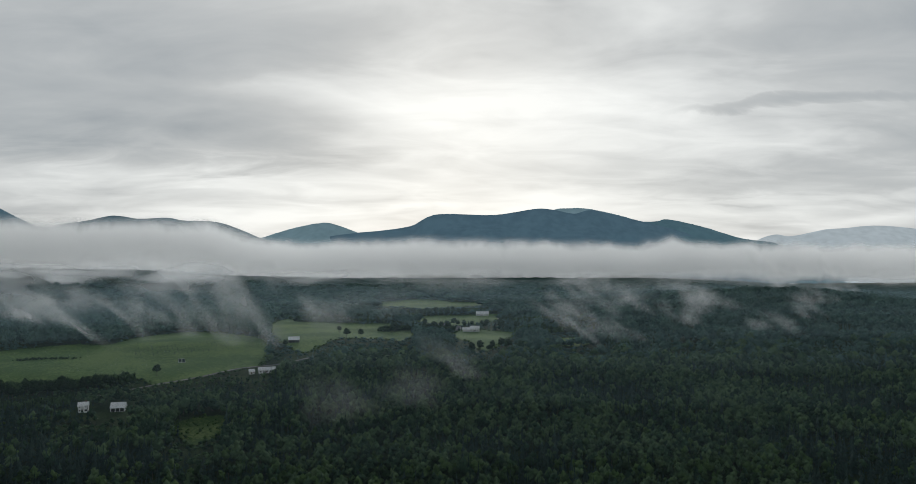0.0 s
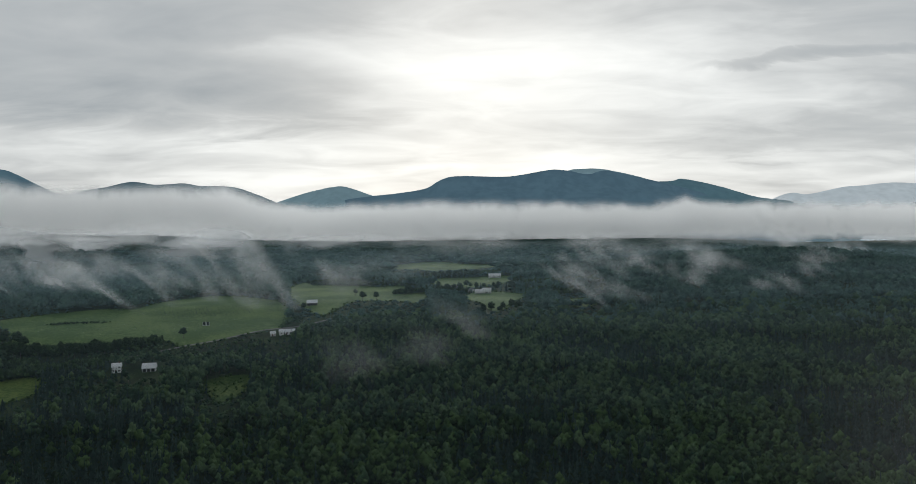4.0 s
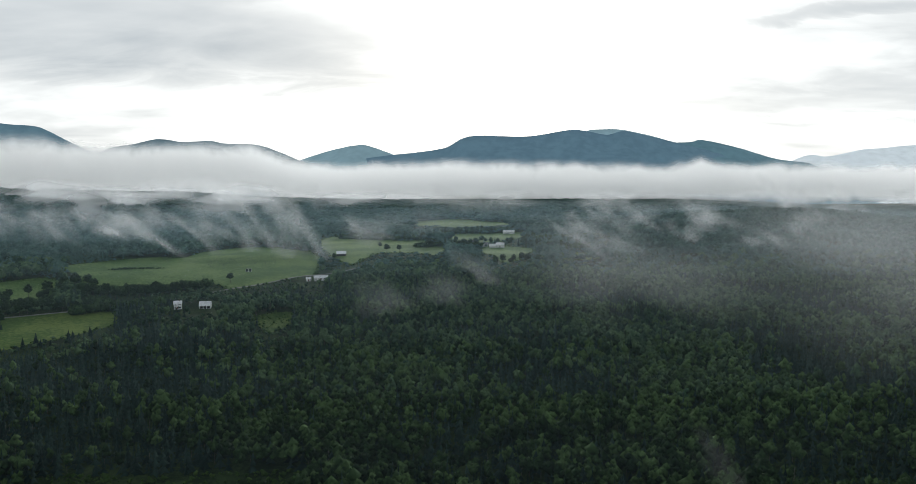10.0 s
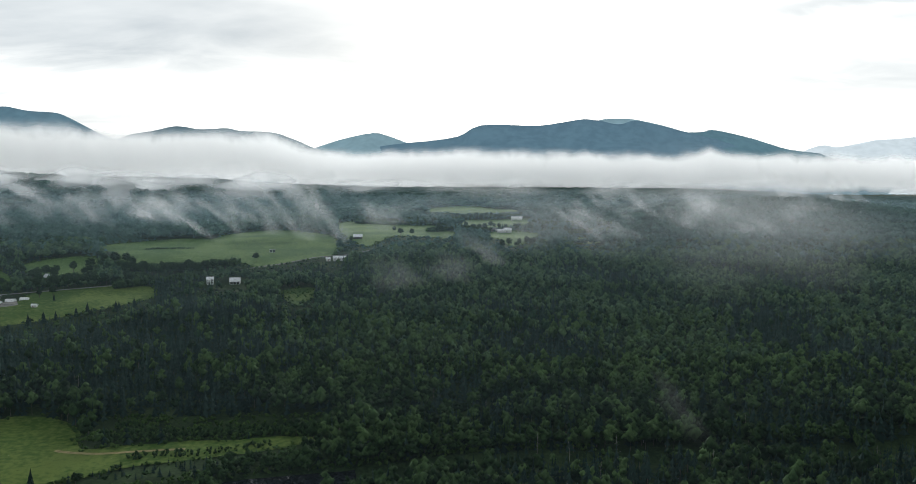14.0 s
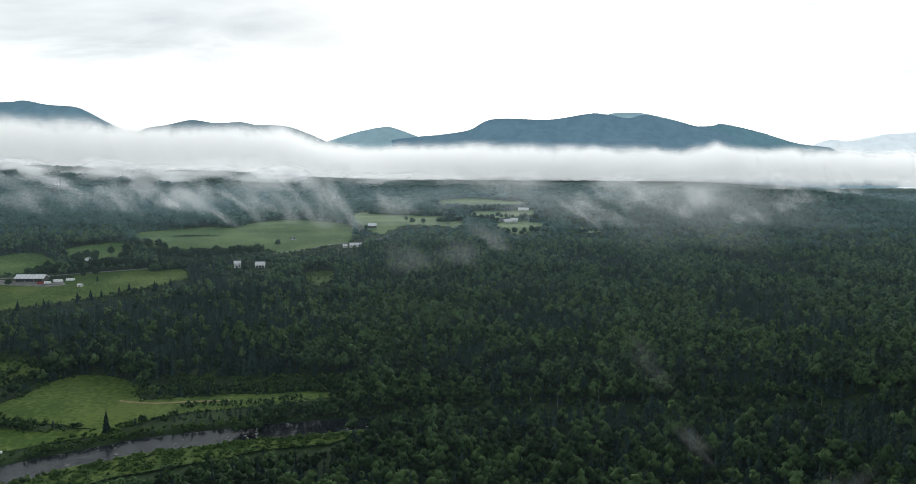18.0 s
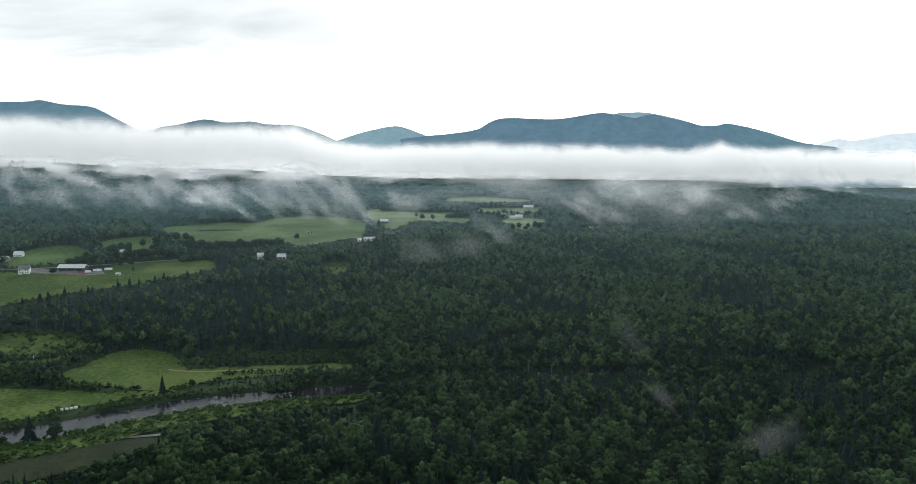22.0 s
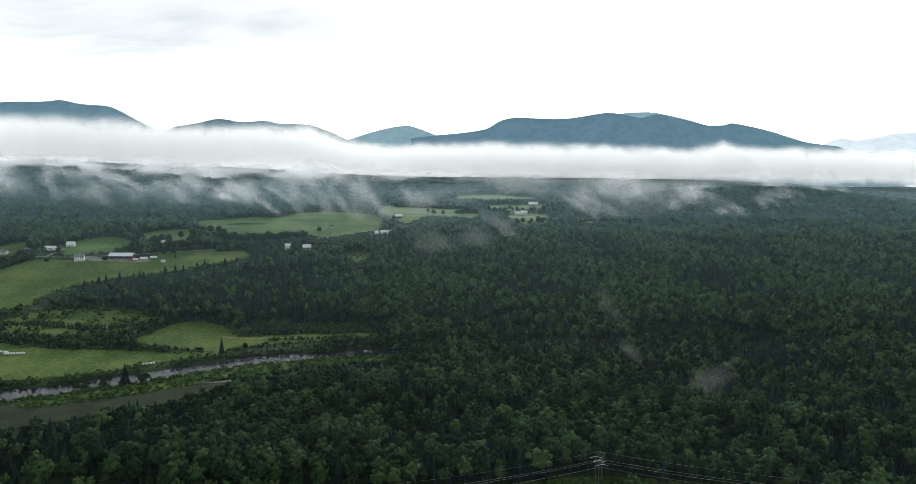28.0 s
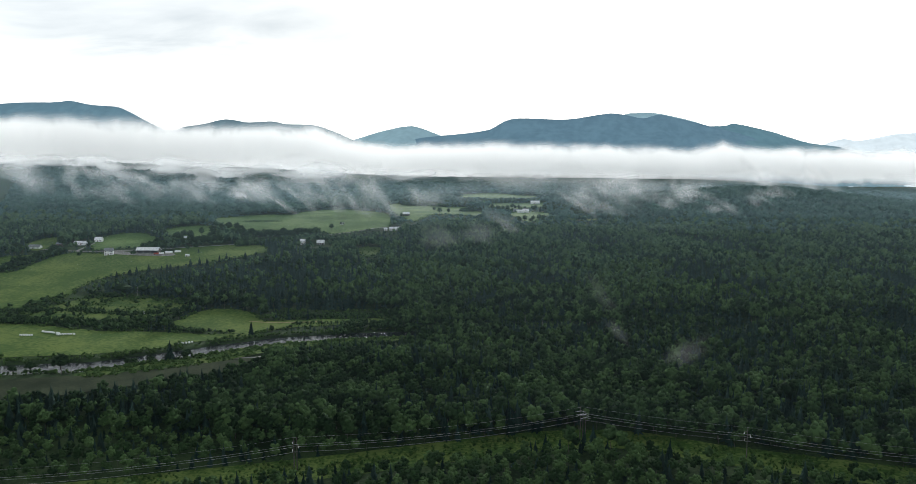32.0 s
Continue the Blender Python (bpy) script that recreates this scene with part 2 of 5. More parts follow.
M_WATER = material("river_water", (0.010, 0.013, 0.016), (0.022, 0.026, 0.031), 0.30, 0.2, 0.06, fine=4, spec=0.07)
M_WATER.node_tree.nodes["Principled BSDF"].inputs["Specular Tint"].default_value = (0.62, 0.90, 1.0, 1)


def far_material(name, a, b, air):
    """Wooded slopes many miles off, the air's light before them painted in as emission."""
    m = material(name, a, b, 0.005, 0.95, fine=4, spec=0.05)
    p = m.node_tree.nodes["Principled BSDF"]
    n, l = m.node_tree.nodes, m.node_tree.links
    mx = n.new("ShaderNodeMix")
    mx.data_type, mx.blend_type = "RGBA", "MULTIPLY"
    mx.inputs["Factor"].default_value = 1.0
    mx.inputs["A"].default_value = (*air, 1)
    # noise varies the glow, in place of shaded gullies and ridges
    glow_mottle = n.new("ShaderNodeMapRange")
    glow_mottle.inputs["To Min"].default_value, glow_mottle.inputs["To Max"].default_value = 0.82, 1.24
    l.new(n["Noise Texture.001"].outputs["Fac"], glow_mottle.inputs["Value"])
    l.new(glow_mottle.outputs[0], mx.inputs["B"])
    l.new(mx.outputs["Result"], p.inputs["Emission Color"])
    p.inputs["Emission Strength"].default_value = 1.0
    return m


# ================= the lie of the land =================
LAND_Y = [-900, 190, 300, 440, 535, 620, 783, 1070, 1500, 2200, 3500, 6000]
LAND_Z = [0, 0, 6, 21, 28, 36, 48, 53, 64, 78, 84, 90]
RIVER = [(-900, -130), (-600, -72), (-420, -40), (-330, -12), (-268, 8), (-240, 17), (-197, 52), (-181, 67), (-162, 82), (-147, 94),
         (-123, 105), (-88, 119), (-37, 133), (3, 147), (60, 158), (150, 166), (280, 195), (430, 205), (700, 260)]
RIVER_HALF = 10.5


def smooth(a, b, v):
    t = np.clip((v - a) / (b - a), 0, 1)
    return t * t * (3 - 2 * t)


def land(x, y):
    """The height of the ground, without the river's bed."""
    x, y = np.asarray(x, float), np.asarray(y, float)
    z = np.interp(y, LAND_Y, LAND_Z)
    z = z * (1 - 0.62 * smooth(350, 1500, x - 0.1 * y) * smooth(300, 1200, y))
    z = z + 28 * np.exp(-(((x - 520) / 260) ** 2) - ((y - 1060) / 260) ** 2)
    z = z + 26 * np.exp(-(((x + 1260) / 250) ** 2) - ((y - 1480) / 280) ** 2)
    u = -x / np.maximum(y + 368, 200)
    z = z + np.interp(u, [0.12, 0.25, 0.35, 0.6, 0.9], [0, 14, 32, 44, 50]) * smooth(800, 1900, y) * smooth(3300, 2200, y)
    return z + 2.0 * np.sin(x / 83 + 1) * np.sin(y / 97 + 2) * smooth(230, 500, y)


def rounded(points, steps=6, closed=True):
    """A smooth line through the given points."""
    p = np.array(points, float)
    n, out = len(p), []
    for i in range(n if closed else n - 1):
        a, b, c, d = (p[(i + k) % n] if closed else p[min(max(i + k, 0), n - 1)] for k in (-1, 0, 1, 2))
        for s in range(steps):
            t = s / steps
            out.append(0.5 * (2 * b + (c - a) * t + (2 * a - 5 * b + 4 * c - d) * t**2 + (3 * b - a - 3 * c + d) * t**3))
    if not closed:
        out.append(p[-1])
    return np.array(out)


RIVER_LINE = rounded(RIVER, 8, closed=False)


def river_half(x):
    """Half the river's width: it narrows upstream."""
    return RIVER_HALF - 6.5 * smooth(-20, 50, x)


def line_distance(x, y, line):
    """The distance of places from a broken line."""
    best = np.full(np.shape(x), 1e9)
    for (ax, ay), (bx, by) in zip(line[:-1], line[1:]):
        dx, dy = bx - ax, by - ay
        t = np.clip(((x - ax) * dx + (y - ay) * dy) / (dx * dx + dy * dy + 1e-9), 0, 1)
        best = np.minimum(best, np.hypot(x - ax - t * dx, y - ay - t * dy))
    return best


def ground_z(x, y):
    d = line_distance(np.asarray(x, float), np.asarray(y, float), RIVER_LINE)
    half = river_half(np.asarray(x, float))
    return land(x, y) - 2.6 * (1 - smooth(half - 2, half + 5, d))


def inside(x, y, poly):
    hit = np.zeros(np.shape(x), bool)
    p = np.asarray(poly)
    for (ax, ay), (bx, by) in zip(p, np.roll(p, -1, 0)):
        if ay == by:
            continue
        hit ^= ((ay > y) != (by > y)) & (x < (bx - ax) * (y - ay) / (by - ay) + ax)
    return hit


def mesh_of(name, verts, faces, mat, attrs=None, smooth_shade=False):
    me = bpy.data.meshes.new(name)
    verts, faces = np.asarray(verts, np.float32), np.asarray(faces, np.int32)
    k = faces.shape[1]
    me.vertices.add(len(verts))
    me.vertices.foreach_set("co", verts.ravel())
    me.loops.add(faces.size)
    me.loops.foreach_set("vertex_index", faces.ravel())
    me.polygons.add(len(faces))
    me.polygons.foreach_set("loop_start", np.arange(0, faces.size, k, dtype=np.int32))
    me.polygons.foreach_set("use_smooth", np.full(len(faces), smooth_shade))
    for key, values in (attrs or {}).items():
        me.attributes.new(key, "FLOAT", "POINT").data.foreach_set("value", np.asarray(values, np.float32))
    me.update(calc_edges=True)
    me.materials.append(mat)
    return me


def sheet(xs, ys, zfun, lift=0.0):
    """A grid over the land."""
    gx, gy = np.meshgrid(xs, ys)
    v = np.stack([gx.ravel(), gy.ravel(), zfun(gx.ravel(), gy.ravel()) + lift], 1)
    n, m = len(xs), len(ys)
    a = (np.arange(m - 1)[:, None] * n + np.arange(n - 1)).ravel()
    return v, np.stack([a, a + 1, a + n + 1, a + n], 1)


def spaced(*stretches):
    return np.unique(np.concatenate([np.arange(a, b, s) for a, b, s in stretches]))


gx = spaced((-4800, -1200, 150), (-1200, -460, 20), (-460, 130, 4), (130, 900, 18), (900, 4801, 150))
gy = spaced((-900, -200, 40), (-200, -30, 10), (-30, 215, 4), (215, 1200, 12), (1200, 4721, 80))
ground = new("ground", mesh_of("ground", *sheet(gx, gy, ground_z), M_FLOOR, smooth_shade=True))
tagged(ground, "dark wooded valley floor rising to low hills", "ground", kind="structure")

# ================= fields, river, roads =================
FIELDS = {
    "meadow_bales": [(-600, 70), (-500, 118), (-415, 122), (-385, 123), (-354, 122), (-313, 111), (-278, 108), (-231, 108), (-209, 106), (-186, 110), (-169, 115),
                     (-169, 106), (-182, 97), (-200, 84), (-211, 72), (-226, 57), (-246, 45), (-264, 36), (-290, 30), (-340, 18), (-430, -8), (-600, -40)],
    "meadow_bend": [(-251, 138), (-250, 157), (-248, 191), (-236, 200), (-216, 198), (-195, 184), (-178, 159), (-148, 167), (-110, 175), (-69, 180), (-88, 162),
                    (-123, 147), (-149, 137), (-169, 115), (-187, 112), (-198, 117), (-222, 119), (-240, 125)],
    "meadow_brush": [(-397, 176), (-372, 228), (-325, 233), (-293, 223), (-269, 210), (-269, 186), (-280, 160), (-330, 140), (-380, 140)],
    "pasture": [(-700, 250), (-610, 290), (-531, 330), (-528, 372), (-520, 422), (-469, 424), (-394, 429), (-396, 463), (-354, 491), (-312, 503), (-284, 470),
                (-290, 440), (-332, 388), (-368, 362), (-396, 336), (-414, 308), (-409, 268), (-398, 226), (-414, 184), (-480, 165), (-700, 150)],
    "paddock": [(-528, 491), (-534, 543), (-501, 560), (-448, 514), (-426, 471), (-465, 457), (-499, 442)],
    "hay_small": [(-480, 572), (-454, 623), (-420, 618), (-385, 550), (-417, 527)],
    "hay_long": [(-462, 696), (-435, 734), (-388, 769), (-348, 763), (-339, 821), (-296, 866), (-227, 826), (-183, 766), (-164, 666), (-179, 650), (-207, 618),
                 (-232, 593), (-261, 613), (-305, 587), (-342, 572), (-375, 588), (-412, 644)],
    "hay_hill": [(-227, 993), (-185, 1133), (-119, 977), (-74, 978), (-34, 874), (-42, 786), (-69, 798), (-112, 795), (-133, 719), (-152, 733), (-189, 819)],
    "hamlet_green": [(9, 846), (32, 913), (51, 897), (90, 859), (69, 791), (57, 748), (42, 722), (28, 774)],
    "hamlet_strip": [(-46, 1054), (-16, 1083), (29, 1081), (84, 1094), (78, 1011), (34, 955), (-14, 960)],
    "hill_strip": [(-129, 1338), (-39, 1467), (27, 1389), (84, 1372), (79, 1290), (-18, 1199), (-72, 1246)],
    "glade_a": [(121, 915), (147, 938), (165, 926), (159, 870), (125, 871)],
    "glade_b": [(120, 791), (155, 791), (177, 776), (159, 757), (132, 739)],
    "glade_c": [(186, 1030), (218, 1025), (193, 954), (179, 980)],
    "glade_d": [(253, 807), (274, 819), (290, 801), (268, 777)],
    "clearing": [(-177, 485), (-155, 503), (-140, 473), (-146, 437), (-159, 443)],
    "far_left": [(-680, 360), (-612, 380), (-588, 396), (-549, 409), (-534, 356), (-545, 335), (-580, 318), (-680, 290)],
    "yard_left": [(-593, 444), (-615, 499), (-604, 527), (-576, 490), (-563, 435)],
    "bank_grass": [(-236, -2), (-184, 38), (-165, 63), (-141, 80), (-114, 95), (-81, 107), (-45, 118), (-60, 100), (-83, 91), (-113, 73), (-138, 57), (-158, 35), (-185, 10), (-225, -14)],
    "bare_field": [(-420, -75), (-330, -45), (-255, -18), (-222, -8), (-190, 12), (-160, 32), (-138, 38), (-138, 22), (-172, -14), (-250, -65), (-330, -95), (-420, -110)],
}
FIELD_LOOK = {"meadow_brush": M_ROUGH, "pasture": M_GRASS, "clearing": M_ROUGH, "bank_grass": M_ROUGH, "bare_field": M_PLOUGH, **{k: M_HAY for k in FIELDS if k.split("_")[0] in ("hay", "hamlet", "hill", "glade", "paddock")}}
from mathutils.geometry import delaunay_2d_cdt


def draped(poly, step, lift):
    """A sheet over the land within an outline."""
    xs, ys = np.arange(poly[:, 0].min(), poly[:, 0].max(), step), np.arange(poly[:, 1].min(), poly[:, 1].max(), step)
    gx, gy = (a.ravel() for a in np.meshgrid(xs, ys))
    keep = inside(gx, gy, poly)
    pts = [Vector(p) for p in poly] + [Vector(p) for p in zip(gx[keep], gy[keep])]
    v, _, f, *_ = delaunay_2d_cdt(pts, [], [list(range(len(poly)))], 1, 1e-4)
    v = np.array(v)
    return np.c_[v, land(v[:, 0], v[:, 1]) + lift], [tuple(t) for t in f]


FIELD_LINES = {}
for key, pts in FIELDS.items():
    line = rounded(pts, 5)
    line = line + np.array([[noise.noise((x * 0.07, y * 0.07, 3)), noise.noise((x * 0.07, y * 0.07, 9))] for x, y in line]) * 3.0
    FIELD_LINES[key] = line
    v, f = draped(line, 14, 0.30 + 0.03 * len(FIELD_LINES))
    f = [t for t in f if len(t) == 3]
    ob = new(key.split("_")[0] if key != "bare_field" else "bare_field", mesh_of(key, v, f, FIELD_LOOK.get(key, M_GRASS), smooth_shade=True))
    tagged(ob, "bare dark fallow strip by the river" if key == "bare_field" else "green mown grass field among woods", "field", kind="structure")


def strip(line, half, lift, zfun=land):
    p = np.asarray(line, float)
    d = np.gradient(p, axis=0)
    d /= np.linalg.norm(d, axis=1)[:, None]
    side = np.c_[-d[:, 1], d[:, 0]]
    w = np.broadcast_to(np.asarray(half, float), (len(p),))[:, None]
    q = np.concatenate([p + side * w, p - side * w])
    n = len(p)
    a = np.arange(n - 1)
    return np.c_[q, zfun(q[:, 0], q[:, 1]) + lift], np.stack([a + n, a + n + 1, a + 1, a], 1)


flow = RIVER_LINE[RIVER_LINE[:, 0] < -42]
v, f = strip(flow, river_half(flow[:, 0]) + 3, -1.2)
v[:, 2] = -1.2
river = new("river", mesh_of("river", v, f, M_WATER, smooth_shade=True))
tagged(river, "dark slow river bending between grassy banks", "river", kind="structure")

ROADS = {
    "road": ([(-640, 455), (-560, 440), (-500, 434), (-440, 447), (-390, 470), (-330, 505), (-290, 535), (-250, 575), (-232, 595), (-207, 617), (-181, 649), (-150, 664), (-120, 700)], 2.0, M_GRAVEL),
    "drive": ([(-516, 437), (-520, 465), (-524, 486)], 1.8, M_GRAVEL),
    "farmyard": ([(-470, 432), (-440, 427), (-400, 424), (-388, 430)], 7.0, M_GRAVEL),
    "hill_road": ([(78, 1020), (92, 1090), (96, 1170), (90, 1260)], 2.5, M_GRAVEL),
}
ROAD_LINES = []
for key, (pts, half, mat) in ROADS.items():
    line = rounded(pts, 6, closed=False)
    ROAD_LINES.append((line, half))
    ob = new(key, mesh_of(key, *strip(line, half, 0.6), mat, smooth_shade=True))
    tagged(ob, "pale gravel country road", "road", kind="structure")

POWER = [(-318, -233), (-190, -182), (-62, -132), (62, -82), (133, -98), (232, -122), (340, -148)]

line = rounded(POWER, 6, closed=False)
ob = new("power_line_clearing", mesh_of("power_line_clearing", *strip(line, 12.0, 0.2), M_ROUGH, smooth_shade=True))
tagged(ob, "bright rough grass in the clearing under the power line", "clearing", kind="structure")

# ================= the far mountains =================
MID = (18.0, -240.0, 129.0)
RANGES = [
    # name, depth, colours blued by haze, air glow, skyline as (x, z) over the depth
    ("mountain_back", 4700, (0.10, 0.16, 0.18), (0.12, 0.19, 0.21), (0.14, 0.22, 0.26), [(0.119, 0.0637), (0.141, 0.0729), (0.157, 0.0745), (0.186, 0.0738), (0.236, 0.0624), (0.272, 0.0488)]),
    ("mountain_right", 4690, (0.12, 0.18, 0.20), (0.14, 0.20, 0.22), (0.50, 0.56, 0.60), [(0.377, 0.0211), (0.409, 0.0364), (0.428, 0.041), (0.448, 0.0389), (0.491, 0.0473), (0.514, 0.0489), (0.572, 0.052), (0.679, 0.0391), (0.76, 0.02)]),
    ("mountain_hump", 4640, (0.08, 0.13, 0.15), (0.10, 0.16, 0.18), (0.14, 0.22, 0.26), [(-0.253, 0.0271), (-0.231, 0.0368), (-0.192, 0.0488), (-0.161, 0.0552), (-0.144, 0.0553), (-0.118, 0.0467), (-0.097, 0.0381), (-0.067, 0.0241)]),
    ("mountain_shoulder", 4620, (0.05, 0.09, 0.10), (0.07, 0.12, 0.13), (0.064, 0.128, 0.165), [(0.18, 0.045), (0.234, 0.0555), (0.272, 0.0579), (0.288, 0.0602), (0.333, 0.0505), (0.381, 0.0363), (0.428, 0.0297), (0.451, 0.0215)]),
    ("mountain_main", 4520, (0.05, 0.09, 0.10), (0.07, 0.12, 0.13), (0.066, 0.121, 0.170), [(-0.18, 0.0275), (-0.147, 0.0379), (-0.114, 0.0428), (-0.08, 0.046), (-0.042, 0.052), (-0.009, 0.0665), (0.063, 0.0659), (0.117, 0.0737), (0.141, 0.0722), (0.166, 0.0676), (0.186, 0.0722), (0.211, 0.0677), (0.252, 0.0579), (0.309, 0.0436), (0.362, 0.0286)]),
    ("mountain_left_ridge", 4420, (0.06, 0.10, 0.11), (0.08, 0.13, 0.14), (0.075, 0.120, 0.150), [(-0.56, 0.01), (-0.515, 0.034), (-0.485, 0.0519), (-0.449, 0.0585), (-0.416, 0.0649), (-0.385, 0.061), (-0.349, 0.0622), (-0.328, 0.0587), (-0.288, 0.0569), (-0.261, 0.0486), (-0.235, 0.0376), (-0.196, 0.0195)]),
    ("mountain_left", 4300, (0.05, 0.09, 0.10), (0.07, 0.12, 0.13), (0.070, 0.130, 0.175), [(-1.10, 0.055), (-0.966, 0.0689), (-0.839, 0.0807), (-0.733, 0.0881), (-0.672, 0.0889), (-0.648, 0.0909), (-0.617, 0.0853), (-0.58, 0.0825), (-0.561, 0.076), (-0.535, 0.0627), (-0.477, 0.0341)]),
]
for name, depth, ca, cb, air, line in RANGES:
    sky = 1.02 * rounded([(a * 100, b * 100) for a, b in line], 10, closed=False) / 100
    a = np.linspace(sky[0, 0], sky[-1, 0], 240)
    order = np.argsort(sky[:, 0])
    top = np.interp(a, sky[order, 0], sky[order, 1])
    rows, verts = 22, []
    for k in range(rows):
        s = k / (rows - 1)
        for ai, ti in zip(a, top):
            x, zr = MID[0] + ai * depth, MID[2] + ti * depth
            spur = noise.fractal((x * 0.0022, k * 0.16, depth), 1.0, 2.0, 4)
            fine = noise.fractal((x * 0.02, k * 1.3, depth + 5), 1.0, 2.0, 3)
            z = zr - (zr - 40) * (s**0.85) + s * (1 - s) * 110 * spur + fine * 4 * min(1, s * 6 + 0.25)
            verts.append((x, MID[1] + depth - 620 * s - 160 * s * spur, min(z, zr + 4)))
    for ai, ti in zip(a, top):
        verts.append((MID[0] + ai * depth, MID[1] + depth + 120, 20))
    n = len(a)
    faces = [(k * n + i, (k + 1) * n + i, (k + 1) * n + i + 1, k * n + i + 1) for k in range(rows - 1) for i in range(n - 1)]
    faces += [(i, i + 1, rows * n + i + 1, rows * n + i) for i in range(n - 1)]
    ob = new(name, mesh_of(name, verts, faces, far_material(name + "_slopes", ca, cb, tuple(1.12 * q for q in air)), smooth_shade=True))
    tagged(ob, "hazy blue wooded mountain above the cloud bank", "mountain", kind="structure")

# ================= woods =================
rng = np.random.default_rng(7)


def icosahedron():
    g = (1 + 5**0.5) / 2
    v = np.array([(-1, g, 0), (1, g, 0), (-1, -g, 0), (1, -g, 0), (0, -1, g), (0, 1, g), (0, -1, -g), (0, 1, -g), (g, 0, -1), (g, 0, 1), (-g, 0, -1), (-g, 0, 1)], float)
    f = [(0, 11, 5), (0, 5, 1), (0, 1, 7), (0, 7, 10), (0, 10, 11), (1, 5, 9), (5, 11, 4), (11, 10, 2), (10, 7, 6), (7, 1, 8), (3, 9, 4), (3, 4, 2), (3, 2, 6), (3, 6, 8), (3, 8, 9), (4, 9, 5), (2, 4, 11), (6, 2, 10), (8, 6, 7), (9, 8, 1)]
    return v / np.linalg.norm(v[0]), np.array(f)


def split(v, f):
    """Each triangle into four, on the ball."""
    made, vs, out = {}, list(v), []
    for a, b, c in f:
        m = []
        for i, j in ((a, b), (b, c), (c, a)):
            key = (min(i, j), max(i, j))
            if key not in made:
                w = (v[i] + v[j]) / 2
                made[key] = len(vs)
                vs.append(w / np.linalg.norm(w))
            m.append(made[key])
        out += [(a, m[0], m[2]), (b, m[1], m[0]), (c, m[2], m[1]), tuple(m)]
    return np.array(vs), np.array(out)


def joined(pieces):
    vs, fs, at = [], [], 0
    for v, f in pieces:
        vs.append(v)
        fs.append(np.asarray(f) + at)
        at += len(v)
    return np.concatenate(vs), np.concatenate(fs)


def tuft(centre, out, size, g):
    """One leafy spray: a triangle that faces roughly outwards."""
    n = out + g.normal(0, 0.40, 3) + (0, 0, 0.2)
    n /= np.linalg.norm(n)
    a = np.cross(n, g.normal(0, 1, 3))
    a /= np.linalg.norm(a)
    b = np.cross(n, a)
    w = g.uniform(0, 6.3)
    return np.array([centre + size * g.uniform(0.75, 1.25) * (math.cos(w + q) * a + math.sin(w + q) * b) for q in (0, 2.1, 4.2)])


OCTAHEDRON = (np.array([(1, 0, 0), (0, 1, 0), (-1, 0, 0), (0, -1, 0), (0, 0, 1), (0, 0, -1.0)]), np.array([(0, 1, 4), (1, 2, 4), (2, 3, 4), (3, 0, 4), (1, 0, 5), (2, 1, 5), (3, 2, 5), (0, 3, 5)]))


def broadleaf(seed, lumps, tufts, size, core=0.8):
    """Crown of a broad-leaved tree, one metre high in all and about half as wide: rounded billows of leaves round a core, with loose sprays on them."""
    g = np.random.default_rng(seed)
    lobe = g.uniform(0, 6.283, 3)

    def dome(o):
        """The crown's surface in the direction o."""
        w = math.atan2(o[1], o[0])
        r = 1.0 + 0.10 * math.sin(2 * w + lobe[0]) + 0.08 * math.sin(3 * w + lobe[1]) + 0.06 * math.sin(5 * o[2] + lobe[2])
        return np.array([o[0] * 0.262, o[1] * 0.262, o[2] * (0.38 if o[2] > 0 else 0.30)]) * r + (0, 0, 0.62)

    def way(k, count, low):
        z = 1 - low * (k + 0.5) / count
        w = k * 2.39996 + g.uniform(-0.35, 0.35)
        return np.array([math.sqrt(max(0.0, 1 - z * z)) * math.cos(w), math.sqrt(max(0.0, 1 - z * z)) * math.sin(w), z])

    ball, f = icosahedron() if lumps > 6 else OCTAHEDRON
    pieces = []
    pieces.append((np.array([(dome(o) - (0, 0, 0.60)) * core * g.uniform(0.85, 1.05) + (0, 0, 0.60) for o in ball]), f))
    hubs = []
    for k in range(lumps):
        o = way(k, lumps, 1.45)
        r = g.uniform(0.070, 0.110) * (1.0 if lumps > 6 else 1.6)
        c = dome(o) - o * r * 0.75
        hubs.append((c, r))
        v = ball * r * g.uniform(0.62, 1.30, (len(ball), 1)) * (1.0, 1.0, 1.08)
        pieces.append((v + c, f))
    tris = []
    for k in range(tufts):
        o = way(k, tufts, 1.5)
        if hubs:
            c, r = hubs[int(np.argmin([np.linalg.norm(dome(o) - h[0]) for h in hubs]))]
            n = g.normal(0, 1, 3) + 1.2 * o + (0, 0, 0.4)
            n /= np.linalg.norm(n)
            tris.append(tuft(c + n * r * g.uniform(0.92, 1.12) * (1, 1, 0.85), n, size, g))
        else:
            tris.append(tuft(dome(o) + o * g.uniform(-0.035, 0.02), o, size, g))
    v = np.concatenate(tris)
    pieces.append((v, np.arange(len(v)).reshape(-1, 3)))
    return joined(pieces)


